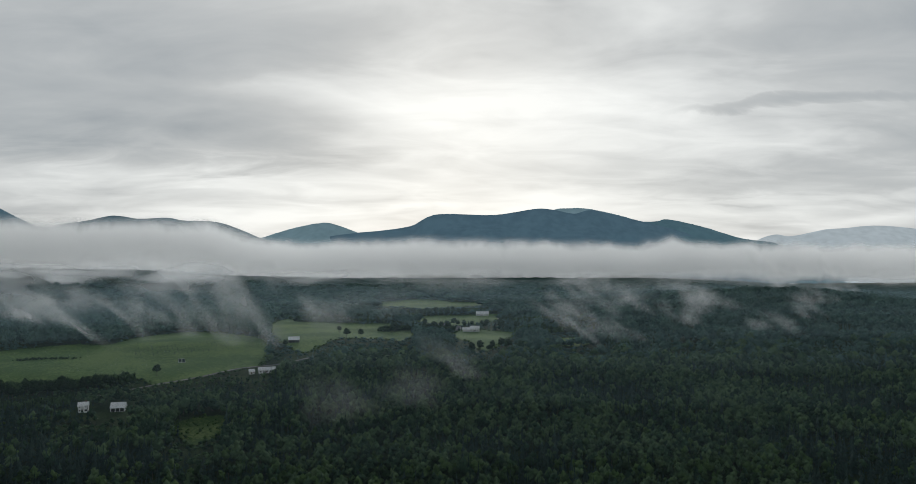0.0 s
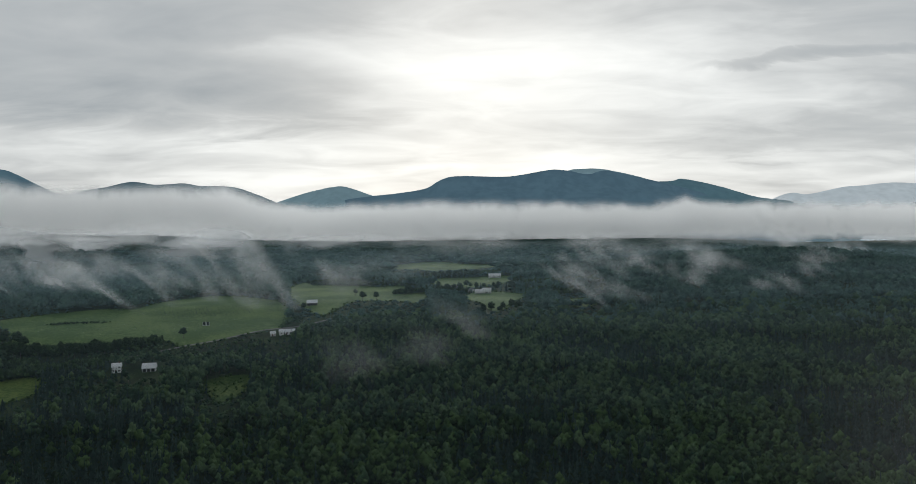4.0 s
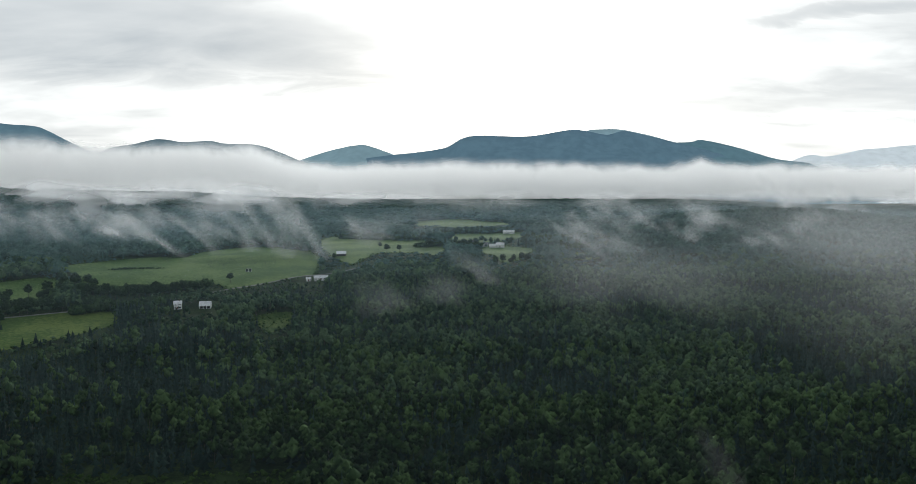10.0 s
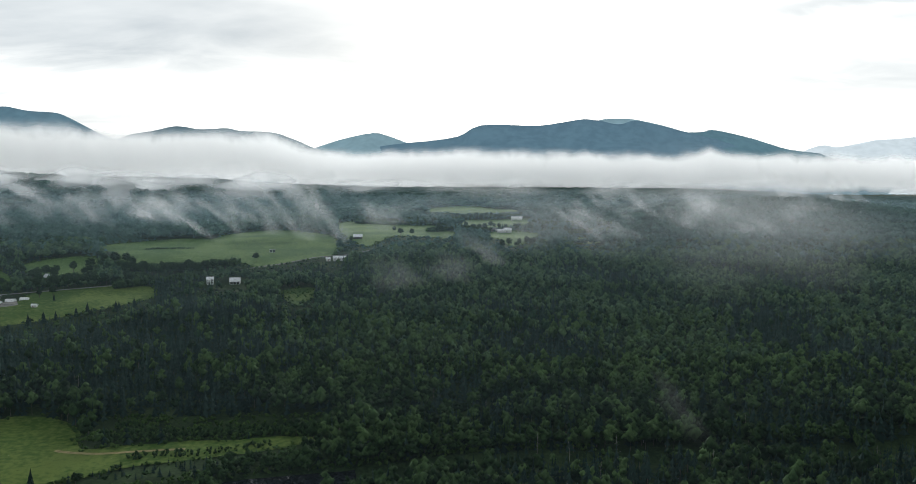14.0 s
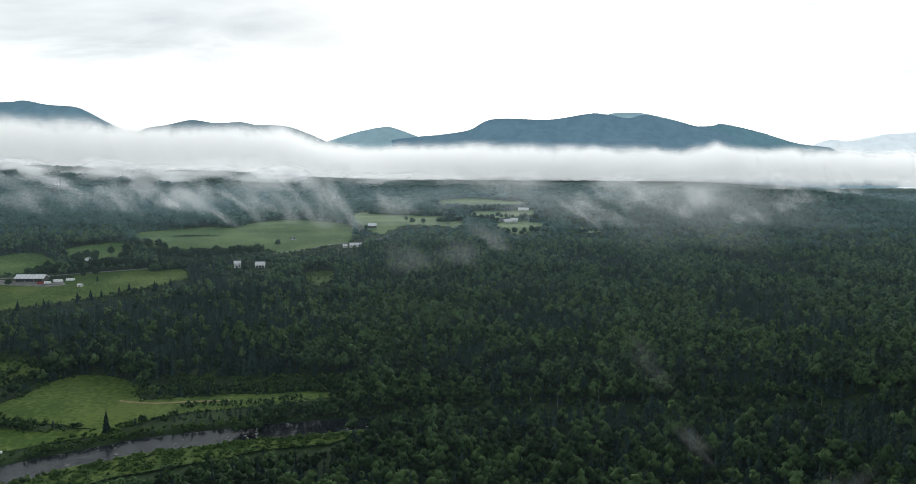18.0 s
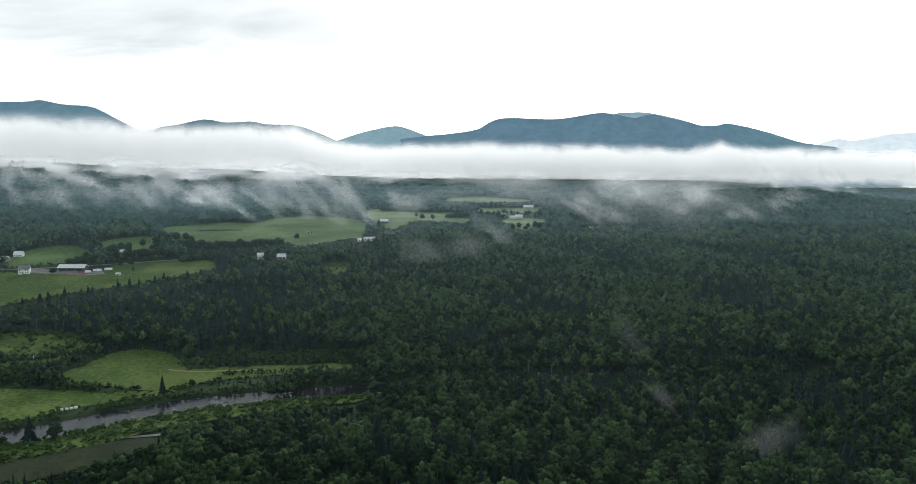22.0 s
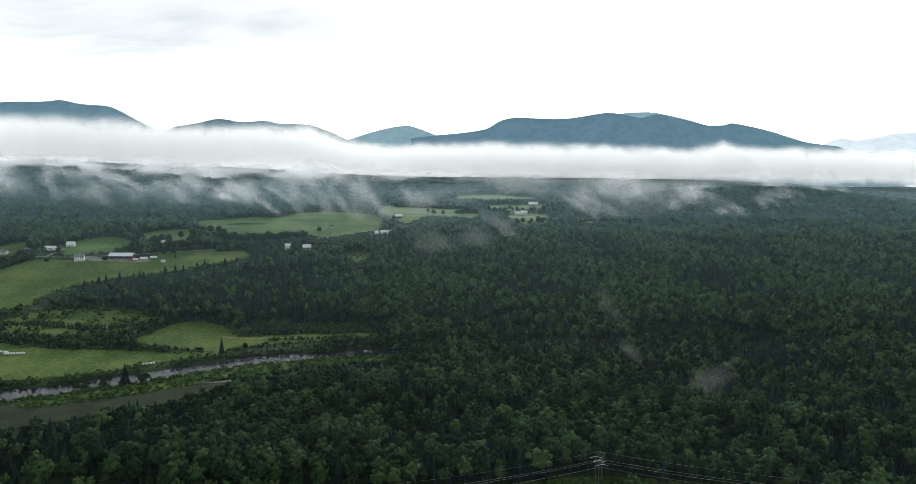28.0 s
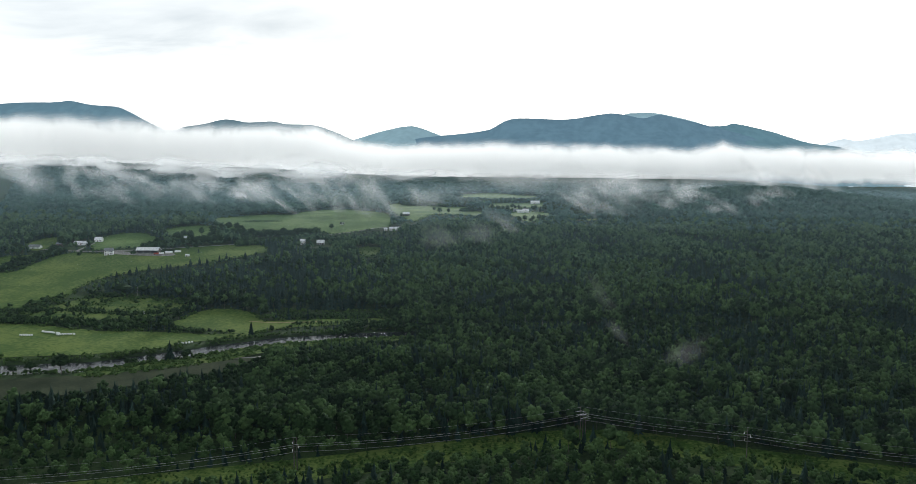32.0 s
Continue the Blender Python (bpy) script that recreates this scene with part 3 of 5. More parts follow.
def spruce(seed, tiers, points, width=0.18):
    """A spruce, one metre high: ragged skirts of boughs, one over the other."""
    g = np.random.default_rng(seed)
    pieces = []
    for k in range(tiers):
        s = k / max(tiers - 1, 1)
        z0, r = 0.10 + 0.72 * s, width * (1 - s) ** 0.85 + 0.022
        drop = 0.12 * (1 - 0.4 * s)
        top = np.array([[g.normal(0, 0.008), g.normal(0, 0.008), z0 + 0.20]])
        ang = np.arange(2 * points) * math.pi / points + g.uniform(0, 6)
        rr = r * np.where(np.arange(2 * points) % 2, 0.48, 1.0) * g.uniform(0.60, 1.28, 2 * points)
        zz = z0 - drop * np.where(np.arange(2 * points) % 2, 0.15, 0.6) * g.uniform(0.6, 1.3, 2 * points)
        v = np.concatenate([top, np.c_[rr * np.cos(ang), rr * np.sin(ang), zz]])
        i = np.arange(2 * points)
        pieces.append((v, np.stack([np.zeros_like(i), 1 + i, 1 + (i + 1) % (2 * points)], 1)))
    pieces.append((np.array([(0.012, 0, 0.86), (-0.006, 0.01, 0.86), (-0.006, -0.01, 0.86), (0, 0, 1.02)]), np.array([(0, 1, 3), (1, 2, 3), (2, 0, 3)])))
    return joined(pieces)


def stem(top, r, sides=3):
    a = np.arange(sides) * 2 * math.pi / sides
    v = np.concatenate([np.c_[r * np.cos(a), r * np.sin(a), 0 * a - 0.04], np.c_[0.45 * r * np.cos(a), 0.45 * r * np.sin(a), 0 * a + top]])
    i = np.arange(sides)
    j = (i + 1) % sides
    return v, np.concatenate([np.stack([i, j, j + sides], 1), np.stack([i, j + sides, i + sides], 1)])


def planted(name, kinds, places, heights, widths, mat, label, category, tone=None):
    """Joins one plant of the given kinds at each place into one mesh."""
    vs, fs, ts, at = [], [], [], 0
    which = rng.integers(0, len(kinds), len(places))
    tone = rng.uniform(0.0, 0.55, len(places)) if tone is None else tone
    for k, (v, f) in enumerate(kinds):
        m = which == k
        n = int(m.sum())
        if not n:
            continue
        p, h, w, t = places[m], heights[m], widths[m], tone[m]
        ang = rng.uniform(0, 6.283, n)
        c, s = np.cos(ang)[:, None], np.sin(ang)[:, None]
        lean = rng.normal(0, 0.03, (n, 2))
        x = (v[:, 0] * c - v[:, 1] * s) * (h * w)[:, None] + p[:, :1] + lean[:, :1] * h[:, None] * v[:, 2]
        y = (v[:, 0] * s + v[:, 1] * c) * (h * w)[:, None] + p[:, 1:2] + lean[:, 1:] * h[:, None] * v[:, 2]
        z = v[:, 2] * h[:, None] + p[:, 2:3]
        vs.append(np.stack([x, y, z], 2).reshape(-1, 3))
        fs.append((f[None] + (np.arange(n) * len(v))[:, None, None]).reshape(-1, 3) + at)
        ts.append((t[:, None] + rng.normal(0, 0.11, (n, len(v)))).ravel())
        at += n * len(v)
    me = mesh_of(name, np.concatenate(vs), np.concatenate(fs), mat, {"tone": np.concatenate(ts)}, smooth_shade=True)
    return tagged(new(name, me), label, category, kind="stuff")


LEAFY = [[broadleaf(10 + s, 10, 84, 0.036) for s in range(12)], [broadleaf(30 + s, 4, 16, 0.054) for s in range(10)],
         [broadleaf(50 + s, 0, 13, 0.105, 0.97) for s in range(6)], [broadleaf(70 + s, 0, 7, 0.13, 1.1) for s in range(5)]]
SPRUCY = [[spruce(110 + s, 8, 6) for s in range(7)], [spruce(130 + s, 4, 4) for s in range(6)], [spruce(150 + s, 3, 4) for s in range(4)], [spruce(170 + s, 3, 3, 0.17) for s in range(3)]]
BUSHY = [(v * (1.0, 1.0, 1.42) - (0, 0, 0.44), f) for v, f in (broadleaf(90 + s, 2, 10, 0.085, 0.9) for s in range(8))]

# open places in the woods: yards round the houses are added here
YARDS = [(-156, 622, 20), (-231, 513, 25), (-254, 508, 18), (-157, 634, 20), (-157, 772, 15), (38, 885, 18), (0, 922, 12), (60, 1075, 20), (-73, 1640, 15), (-425, 436, 20),
         (-466, 420, 14), (-531, 466, 23), (-525, 488, 16), (-576, 438, 20), (-412, 516, 9), (-397, 436, 12)]
SOUTH_BANK = [(-420, -60), (-330, -30), (-240, 5), (-190, 45), (-140, 85), (-60, 112), (-50, 95), (-100, 64), (-135, 30), (-180, -25), (-250, -70), (-330, -100), (-420, -115)]
BRUSH = [[(-700, 95), (-255, 105), (-262, 150), (-262, 215), (-300, 240), (-400, 245), (-430, 180), (-700, 160)], [(-185, 165), (-120, 172), (-70, 184), (-62, 212), (-120, 206), (-190, 203)]]
HEDGES = [
    ("hedge", [(-330, 490), (-312, 506), (-290, 522), (-276, 534)], 5, 6.0, 10.0),
    ("hedge", [(-170, 170), (-140, 177), (-105, 184), (-75, 188)], 6, 2.0, 4.5),
    ("hedge", [(-100, 1000), (-60, 1020), (-40, 1060)], 8, 5.0, 10.0), ("hedge", [(95, 870), (130, 850), (175, 840)], 8, 4.0, 10.0), ("hedge", [(100, 960), (150, 960), (190, 940)], 9, 5.0, 11.0),  # name, line, half width, lowest and tallest
    ("hedge", [(-300, 121), (-260, 122), (-232, 115), (-215, 113)], 4, 2.0, 4.5),
    ("hedge", [(-560, 130), (-480, 133), (-410, 131), (-370, 134), (-330, 128), (-290, 126)], 7, 2.0, 6.0),
    ("hedge", [(-175, 190), (-150, 180), (-110, 186), (-70, 192)], 5, 1.5, 4.0),
    ("hedge", [(-150, 150), (-120, 156), (-95, 168)], 4, 1.5, 3.0),
    ("hedge", [(-545, 335), (-540, 360), (-535, 400), (-528, 425)], 6, 3.0, 8.0),
    ("hedge", [(-440, 465), (-420, 480), (-400, 505), (-370, 520), (-330, 530)], 9, 3.5, 9.0),
    ("hedge", [(-388, 548), (-370, 570), (-345, 566), (-300, 578), (-262, 600)], 8, 4.0, 10.0),
    ("hedge", [(-395, 680), (-370, 688), (-345, 690)], 4, 1.5, 3.5),
    ("hedge", [(-200, 1010), (-150, 990), (-110, 985), (-60, 985)], 6, 4.0, 9.0),
    ("hedge", [(-70, 880), (-40, 905), (-10, 905), (10, 895)], 7, 3.0, 8.0),
    ("hedge", [(-50, 1100), (0, 1105), (50, 1110), (84, 1115)], 9, 5.0, 10.0),
    ("hedge", [(-415, 165), (-360, 180), (-320, 172), (-290, 172), (-262, 196)], 6, 1.5, 4.0),
]


def drift(x, y, size, seed):
    """Smooth chance in 0..1 over the land."""
    a = np.zeros(np.shape(x))
    g = np.random.default_rng(seed)
    for _ in range(7):
        w, ph = g.uniform(0, 6.283), g.uniform(0, 6.283)
        k = 6.283 / (size * g.uniform(0.6, 1.6))
        a += np.sin((x * math.cos(w) + y * math.sin(w)) * k + ph)
    return np.clip(0.5 + a / 7.0, 0, 1)


def wood_places(x0, x1, y0, y1, step):
    gx, gy = (a.ravel() for a in np.meshgrid(np.arange(x0, x1, step), np.arange(y0, y1, step)))
    gx, gy = gx + rng.uniform(-0.48, 0.48, len(gx)) * step, gy + rng.uniform(-0.48, 0.48, len(gy)) * step
    half = 0.66 * (gy + 424) + 40
    keep = (gx > 20 - half - 60) & (gx < 30 + half)
    gx, gy = gx[keep], gy[keep]
    ok = line_distance(gx, gy, RIVER_LINE) > river_half(gx) + 3.5
    for line in FIELD_LINES.values():
        ok &= ~inside(gx, gy, line)
    for line, half in ROAD_LINES:
        ok &= line_distance(gx, gy, line) > half + 2.5
    for x, y, r in YARDS:
        ok &= np.hypot(gx - x, gy - y) > r
    ok &= line_distance(gx, gy, np.array(POWER)) > 11.5
    for patch in (SOUTH_BANK, *BRUSH):
        ok &= ~inside(gx, gy, patch)
    south = gy < np.interp(gx, RIVER_LINE[:, 0], RIVER_LINE[:, 1])
    ok &= ~((gx < np.where(south, -40, -118)) & (line_distance(gx, gy, RIVER_LINE) < 20 + 12 * smooth(-110, -200, gx)))
    return gx[ok], gy[ok]


def outer_wood():
    """Coarse wood on the land beside and behind the flight."""
    gx, gy = (a.ravel() for a in np.meshgrid(np.arange(-900, 900, 14.0), np.arange(-640, 620, 14.0)))
    gx, gy = gx + rng.uniform(-6, 6, len(gx)), gy + rng.uniform(-6, 6, len(gy))
    half = 0.66 * (gy + 424) + 40
    near = (gx > 20 - half - 60) & (gx < 30 + half) & (gy > -212) & (gx > np.where(gy < 250, -330, -760)) & (gx < np.where(gy < 250, 420, 760))
    ok = ~near & (line_distance(gx, gy, RIVER_LINE) > river_half(gx) + 8) & (line_distance(gx, gy, np.array(POWER)) > 14)
    for line in FIELD_LINES.values():
        ok &= ~inside(gx, gy, line)
    for line, wide in ROAD_LINES:
        ok &= line_distance(gx, gy, line) > wide + 7
    for x, y, r in YARDS:
        ok &= np.hypot(gx - x, gy - y) > r + 6
    for patch in (SOUTH_BANK, *BRUSH):
        ok &= ~inside(gx, gy, patch)
    ok &= ~((np.abs(gx - 20) < 280) & (gy > -480) & (gy < -180))
    gx, gy = gx[ok], gy[ok]
    bx, by = (a.ravel() for a in np.meshgrid(np.arange(-260, 300, 5.6), np.arange(-480, -208, 5.6)))
    bx, by = bx + rng.uniform(-2.6, 2.6, len(bx)), by + rng.uniform(-2.6, 2.6, len(by))
    ok = line_distance(bx, by, np.array(POWER)) > 9.5
    bx, by = bx[ok], by[ok]
    planted("outer_wood", LEAFY[2], np.c_[bx, by, ground_z(bx, by) - 0.2], rng.uniform(4, 7.5, len(bx)), rng.uniform(1.1, 1.5, len(bx)), M_LEAF, "young green broad-leaved wood south of the power line", "forest")
    planted("outer_wood", LEAFY[3], np.c_[gx, gy, ground_z(gx, gy) - 0.2], rng.uniform(8, 13, len(gx)), rng.uniform(1.6, 2.4, len(gx)), M_LEAF, "green broad-leaved wood beside the valley", "forest")


def spruce_share(x, y):
    """Where spruces stand: by the meadow's wood edge and in patches."""
    s = drift(x, y, 130, 3) ** 1.5 * 1.0
    s += 0.55 * np.exp(-(((x + 290) / 120) ** 2) - ((y - 320) / 90) ** 2) + 0.35 * np.exp(-(((x - 70) / 40) ** 2) - ((y - 110) / 60) ** 2)
    s += 0.25 * smooth(560, 300, y) * smooth(-60, -220, x)
    return np.clip(s * (1 - 0.45 * smooth(60, 0, y)) + 0.30 * smooth(80, 220, x) * smooth(280, 120, y), 0.05, 0.92)


ZONES = [(-330, 420, -210, 40, 4.9, 0, 0), (-330, 420, 40, 250, 4.7, 0, 1), (-760, 760, 250, 620, 4.5, 1, 1), (-1150, 1150, 620, 1120, 6.4, 2, 2), (-1750, 1750, 1120, 1900, 11.5, 3, 3)]
for x0, x1, y0, y1, step, lod, shape in ZONES:
    x, y = wood_places(x0, x1, y0, y1, step)
    p = np.c_[x, y, ground_z(x, y) - 0.2]
    con = rng.uniform(0, 1, len(x)) < spruce_share(x, y)
    size = 0.82 + 0.36 * drift(x, y, 90, 11) + rng.normal(0, 0.15, len(x))
    size *= np.where(y < -100, 0.62, 1.0)
    hl = np.clip(11.2 * size, 4, 16)
    hs = np.clip(11.6 * size * rng.uniform(0.68, 1.25, len(x)), 4, 16)
    grow = step / 4.9
    # wood edges before the fields are low, young growth
    away = np.hypot(x - 15, y + 200)
    wide = np.ones(len(x))
    for part_way, low in ((1.0, 0.55), (0.55, 0.28)):
        reach = part_way * 11.5 * away / np.maximum(129 - p[:, 2], 20)
        qx, qy = x + (x - 15) / away * reach, y + (y + 200) / away * reach
        young = np.zeros(len(x), bool)
        for line in FIELD_LINES.values():
            young |= inside(qx, qy, line)
        for hx_, hy_, hr_ in YARDS:
            young |= np.hypot(qx - hx_, qy - hy_) < hr_ * 0.8
        young &= (y > 230) | ((y > 60) & (x < -40)) | ((y > -130) & (x < -110))
        hl, hs, wide = np.where(young, 11.5 * low * size, hl), np.where(young, 11.5 * low * size, hs), np.where(young, low**-0.5, wide)
    # bluer leaves and raised tones, by degrees up the valley, paint in distance haze
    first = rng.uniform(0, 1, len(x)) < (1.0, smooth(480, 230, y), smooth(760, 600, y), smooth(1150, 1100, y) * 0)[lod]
    for mine, mat in ((first, (M_LEAF, M_LEAF, M_VALLEY_HAZED, M_HILL_HAZED)[lod]), (~first, (M_LEAF, M_VALLEY_HAZED, M_HILL_HAZED, M_HILL_HAZED)[lod])):
        mine = mine & ~con
        k = int(mine.sum())
        if k:
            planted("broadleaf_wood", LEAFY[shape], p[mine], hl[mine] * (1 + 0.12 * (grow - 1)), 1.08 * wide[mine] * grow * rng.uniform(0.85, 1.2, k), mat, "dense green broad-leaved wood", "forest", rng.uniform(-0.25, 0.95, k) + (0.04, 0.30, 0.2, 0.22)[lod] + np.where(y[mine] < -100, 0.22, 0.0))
    planted("spruce_wood", SPRUCY[shape], p[con], hs[con], wide[con] ** 0.6 * (0.5 + 0.5 * grow) * rng.uniform(0.9, 1.35, con.sum()), M_NEEDLE if lod < 2 else M_HILL_HAZED, "dark spruces standing in the wood", "forest", rng.uniform(-0.05, 0.65, con.sum()) + (0, 0.30, 0.62, 0.75)[lod])
    if lod < 2:
        edge = rng.uniform(0, 1, len(x)) < 0.35
        planted("tree_trunks", [stem(0.6, 0.012)], p[edge], hl[edge], np.ones(edge.sum()), M_BARK, "grey trunks within the wood", "trunks")

outer_wood()

# shrubs: along the banks, in the power line's clearing, in hedges
def scattered(line, half, step, gap=0.0):
    x0, y0 = np.min(line, 0) - half
    x1, y1 = np.max(line, 0) + half
    gx, gy = (a.ravel() for a in np.meshgrid(np.arange(x0, x1, step), np.arange(y0, y1, step)))
    gx, gy = gx + rng.uniform(-0.5, 0.5, len(gx)) * step, gy + rng.uniform(-0.5, 0.5, len(gy)) * step
    d = line_distance(gx, gy, line)
    ok = (d < half) & (d > gap)
    return gx[ok], gy[ok]


def shrubs(name, x, y, h0, h1, label, mat=None, kinds=None, wide=1.3):
    p = np.c_[x, y, ground_z(x, y) - 0.15]
    planted(name, kinds or BUSHY, p, rng.uniform(h0, h1, len(x)), np.full(len(x), wide) * rng.uniform(0.8, 1.3, len(x)), mat or M_SHRUB, label, "shrubs", rng.uniform(0.1, 0.7, len(x)))


x, y = scattered(RIVER_LINE[(RIVER_LINE[:, 0] > -620) & (RIVER_LINE[:, 0] < 60)], 20, 2.1, RIVER_HALF + 2.5)
keep = rng.uniform(0, 1, len(x)) < 0.25 + 0.75 * drift(x, y, 30, 5)
shrubs("bank_shrubs", x[keep], y[keep], 1.2, 3.4, "low green alder scrub along the river bank", wide=1.7)
# tall trees close along the north bank, beyond the meadow
reach = RIVER_LINE[(RIVER_LINE[:, 0] > -92) & (RIVER_LINE[:, 0] < 190)]
x, y = scattered(reach, 22, 3.4, RIVER_HALF + 1.0)
north = y > np.interp(x, RIVER_LINE[:, 0], RIVER_LINE[:, 1])
shrubs("bank_wood", x[north], y[north], 5.0, 10.5, "dark trees leaning over the river's north bank", M_LEAF, LEAFY[1], 1.1)
x, y = scattered(np.array(POWER, float), 10.5, 2.0)
keep = rng.uniform(0, 1, len(x)) < 0.8 * drift(x, y, 26, 8)
shrubs("clearing_scrub", x[keep], y[keep], 0.8, 2.6, "low bright scrub under the power line")
# scrub that frays the edges of the fields
fx_, fy_ = [], []
for key, line in FIELD_LINES.items():
    if key in ("bare_field", "bank_grass") or line[:, 1].mean() > 1100:
        continue
    x, y = scattered(np.concatenate([line, line[:1]]), 3.2, 2.4)
    keep = rng.uniform(0, 1, len(x)) < 0.75 * drift(x, y, 22, 12) ** 1.2
    fx_.append(x[keep])
    fy_.append(y[keep])
x, y = scattered(np.array([(-175, 470), (-145, 470)], float), 24, 3.0)
fx_.append(x[::2])
fy_.append(y[::2])
x, y = scattered(np.array([(-395, 190), (-340, 200), (-285, 195)], float), 32, 4.0)
keep = rng.uniform(0, 1, len(x)) < drift(x, y, 40, 15) ** 1.5
fx_.append(x[keep])
fy_.append(y[keep])
for patch, size_, chance in ((BRUSH[0], 60, 1.4), (BRUSH[1], 30, 1.0), (FIELD_LINES["bank_grass"], 18, 0.3)):
    patch = np.array(patch, float)
    x, y = (a.ravel() for a in np.meshgrid(np.arange(*(patch[:, 0].min(), patch[:, 0].max(), 2.3)), np.arange(*(patch[:, 1].min(), patch[:, 1].max(), 2.3))))
    x, y = x + rng.uniform(-1.1, 1.1, len(x)), y + rng.uniform(-1.1, 1.1, len(y))
    keep = inside(x, y, patch) & (rng.uniform(0, 1, len(x)) < drift(x, y, size_, 15) ** chance)
    for key in ("meadow_bales", "meadow_bend"):
        keep &= ~inside(x, y, FIELD_LINES[key])
    if chance == 1.4:
        keep &= ~(inside(x, y, FIELD_LINES["meadow_brush"]) & (rng.uniform(0, 1, len(x)) < 0.8))
        big = keep & (rng.uniform(0, 1, len(x)) < 0.30)
        shrubs("brush", x[big], y[big], 2.5, 6.0, "tangled brush between the meadows", M_LEAF, wide=1.9)
        keep &= ~big
    fx_.append(x[keep])
    fy_.append(y[keep])
    if chance == 0.3:
        shrubs("bank_scrub", x[keep] + rng.uniform(-1, 1, keep.sum()), y[keep] + rng.uniform(-1, 1, keep.sum()), 1.0, 2.4, "thick green scrub on the river bank", wide=1.7)
x, y = np.concatenate(fx_), np.concatenate(fy_)
ok = line_distance(x, y, RIVER_LINE) > RIVER_HALF + 3
for line, half in ROAD_LINES:
    ok &= line_distance(x, y, line) > half + 1
for hx_, hy_, hr_ in YARDS:
    ok &= np.hypot(x - hx_, y - hy_) > hr_ * 0.75
shrubs("field_scrub", x[ok], y[ok], 0.8, 3.0, "low scrub along the edges of the fields", wide=1.8)
for key, a, b, n0, n1 in HEDGES:
    line = rounded(a, 5, closed=False)
    x, y = scattered(line, b, 2.3)
    keep = rng.uniform(0, 1, len(x)) < 0.85
    shrubs(key, x[keep], y[keep], n0, n1, "uneven hedge of bushes and small trees", M_LEAF)

# canopy of the woods beyond
gx2, gy2 = spaced((-2900, 3300, 14)), spaced((1880, 3500, 17))
fx, fy = np.meshgrid(gx2, gy2)
v, f = sheet(gx2, gy2, land)
v[:, 2] += 7 + rng.uniform(-2.2, 3.2, len(v))
v[:, :2] += rng.uniform(-5, 5, (len(v), 2))
canopy = new("far_wood", mesh_of("far_wood", v, f, M_HILL_HAZED, {"tone": rng.uniform(-0.2, 0.9, len(v))}))
tagged(canopy, "unbroken wood on the far valley floor", "forest", kind="stuff")

# ================= cloud bank and mist =================


def vapour(name, sheets, mat, label, rim=1.0):
    """sheets: (verts as rows x columns x 3, fade as rows x columns, density)."""
    vs, fs, ts, ds, at = [], [], [], [], 0
    for v, fade, density in sheets:
        r, c = fade.shape
        a = (np.arange(r - 1)[:, None] * c + np.arange(c - 1)).ravel() + at
        vs.append(v.reshape(-1, 3))
        fs.append(np.stack([a, a + 1, a + c + 1, a + c], 1))
        ts.append(fade.ravel())
        ds.append((density * np.minimum(1, fade * rim)).ravel())
        at += r * c
    ob = new(name, mesh_of(name, np.concatenate(vs), np.concatenate(fs), mat, {"fade": np.concatenate(ts), "thickness": np.concatenate(ds)}, smooth_shade=True))
    return tagged(ob, label, "mist", kind="stuff")


BANK_TOP = [(-1.001, 0.082), (-0.734, 0.0795), (-0.647, 0.0772), (-0.552, 0.0719), (-0.51, 0.0633), (-0.451, 0.0622), (-0.351, 0.0661), (-0.293, 0.0614), (-0.232, 0.0421), (-0.205, 0.0361),
            (-0.147, 0.0356), (-0.067, 0.0375), (0.089, 0.0366), (0.197, 0.0309), (0.242, 0.0334), (0.287, 0.0412), (0.317, 0.036), (0.392, 0.0326), (0.514, 0.0294), (0.75, 0.0284)]
BANK_BASE = [(-1.009, -0.0165), (-0.738, -0.0155), (-0.608, -0.0158), (-0.394, -0.0116), (-0.147, -0.0137), (0.09, -0.0133), (0.517, -0.0110), (0.753, -0.0100)]
sheets = []
for k, depth in enumerate((2850, 3100)):
    a = np.linspace(-1.0, 0.75, 420)
    t = np.interp(a, *np.array(BANK_TOP).T) + 0.0012 * (1.2 * k)
    b = np.interp(a, *np.array(BANK_BASE).T) - 0.0155 - 0.005 * smooth(0.25, 0.7, a)
    s = np.linspace(0, 1, 22)[:, None]
    bump = np.array([[noise.fractal((q * 20, r * 1.1, k * 3.1), 1.0, 2.0, 3) for q in a] for r in s[:, 0]])
    t = t + 0.004 + 0.0044 * np.array([noise.fractal((q * 22, 7.7, k * 5.3), 1.0, 2.0, 5) for q in a])
    depth = depth * (1 - 0.26 * smooth(-0.15, -0.95, a))[None]
    x = MID[0] + a[None] * depth + 0 * s
    z = MID[2] + (b + (t - b) * s) * depth
    y = MID[1] + depth + 4 * bump + 4 * np.sin(s * 3.1)
    fade = np.minimum(1, s / 0.36) * np.minimum(1, (1 - s) / 0.30) * np.ones_like(x)
    sheets.append((np.stack([x, y, z], 2), fade, 0.98 if k == 0 else 0.55 * smooth(0.5, 0.75, s)))
# low blue sheet added over the far woods to stand for distance haze
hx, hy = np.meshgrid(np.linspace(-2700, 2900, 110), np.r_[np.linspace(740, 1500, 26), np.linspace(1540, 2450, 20)])
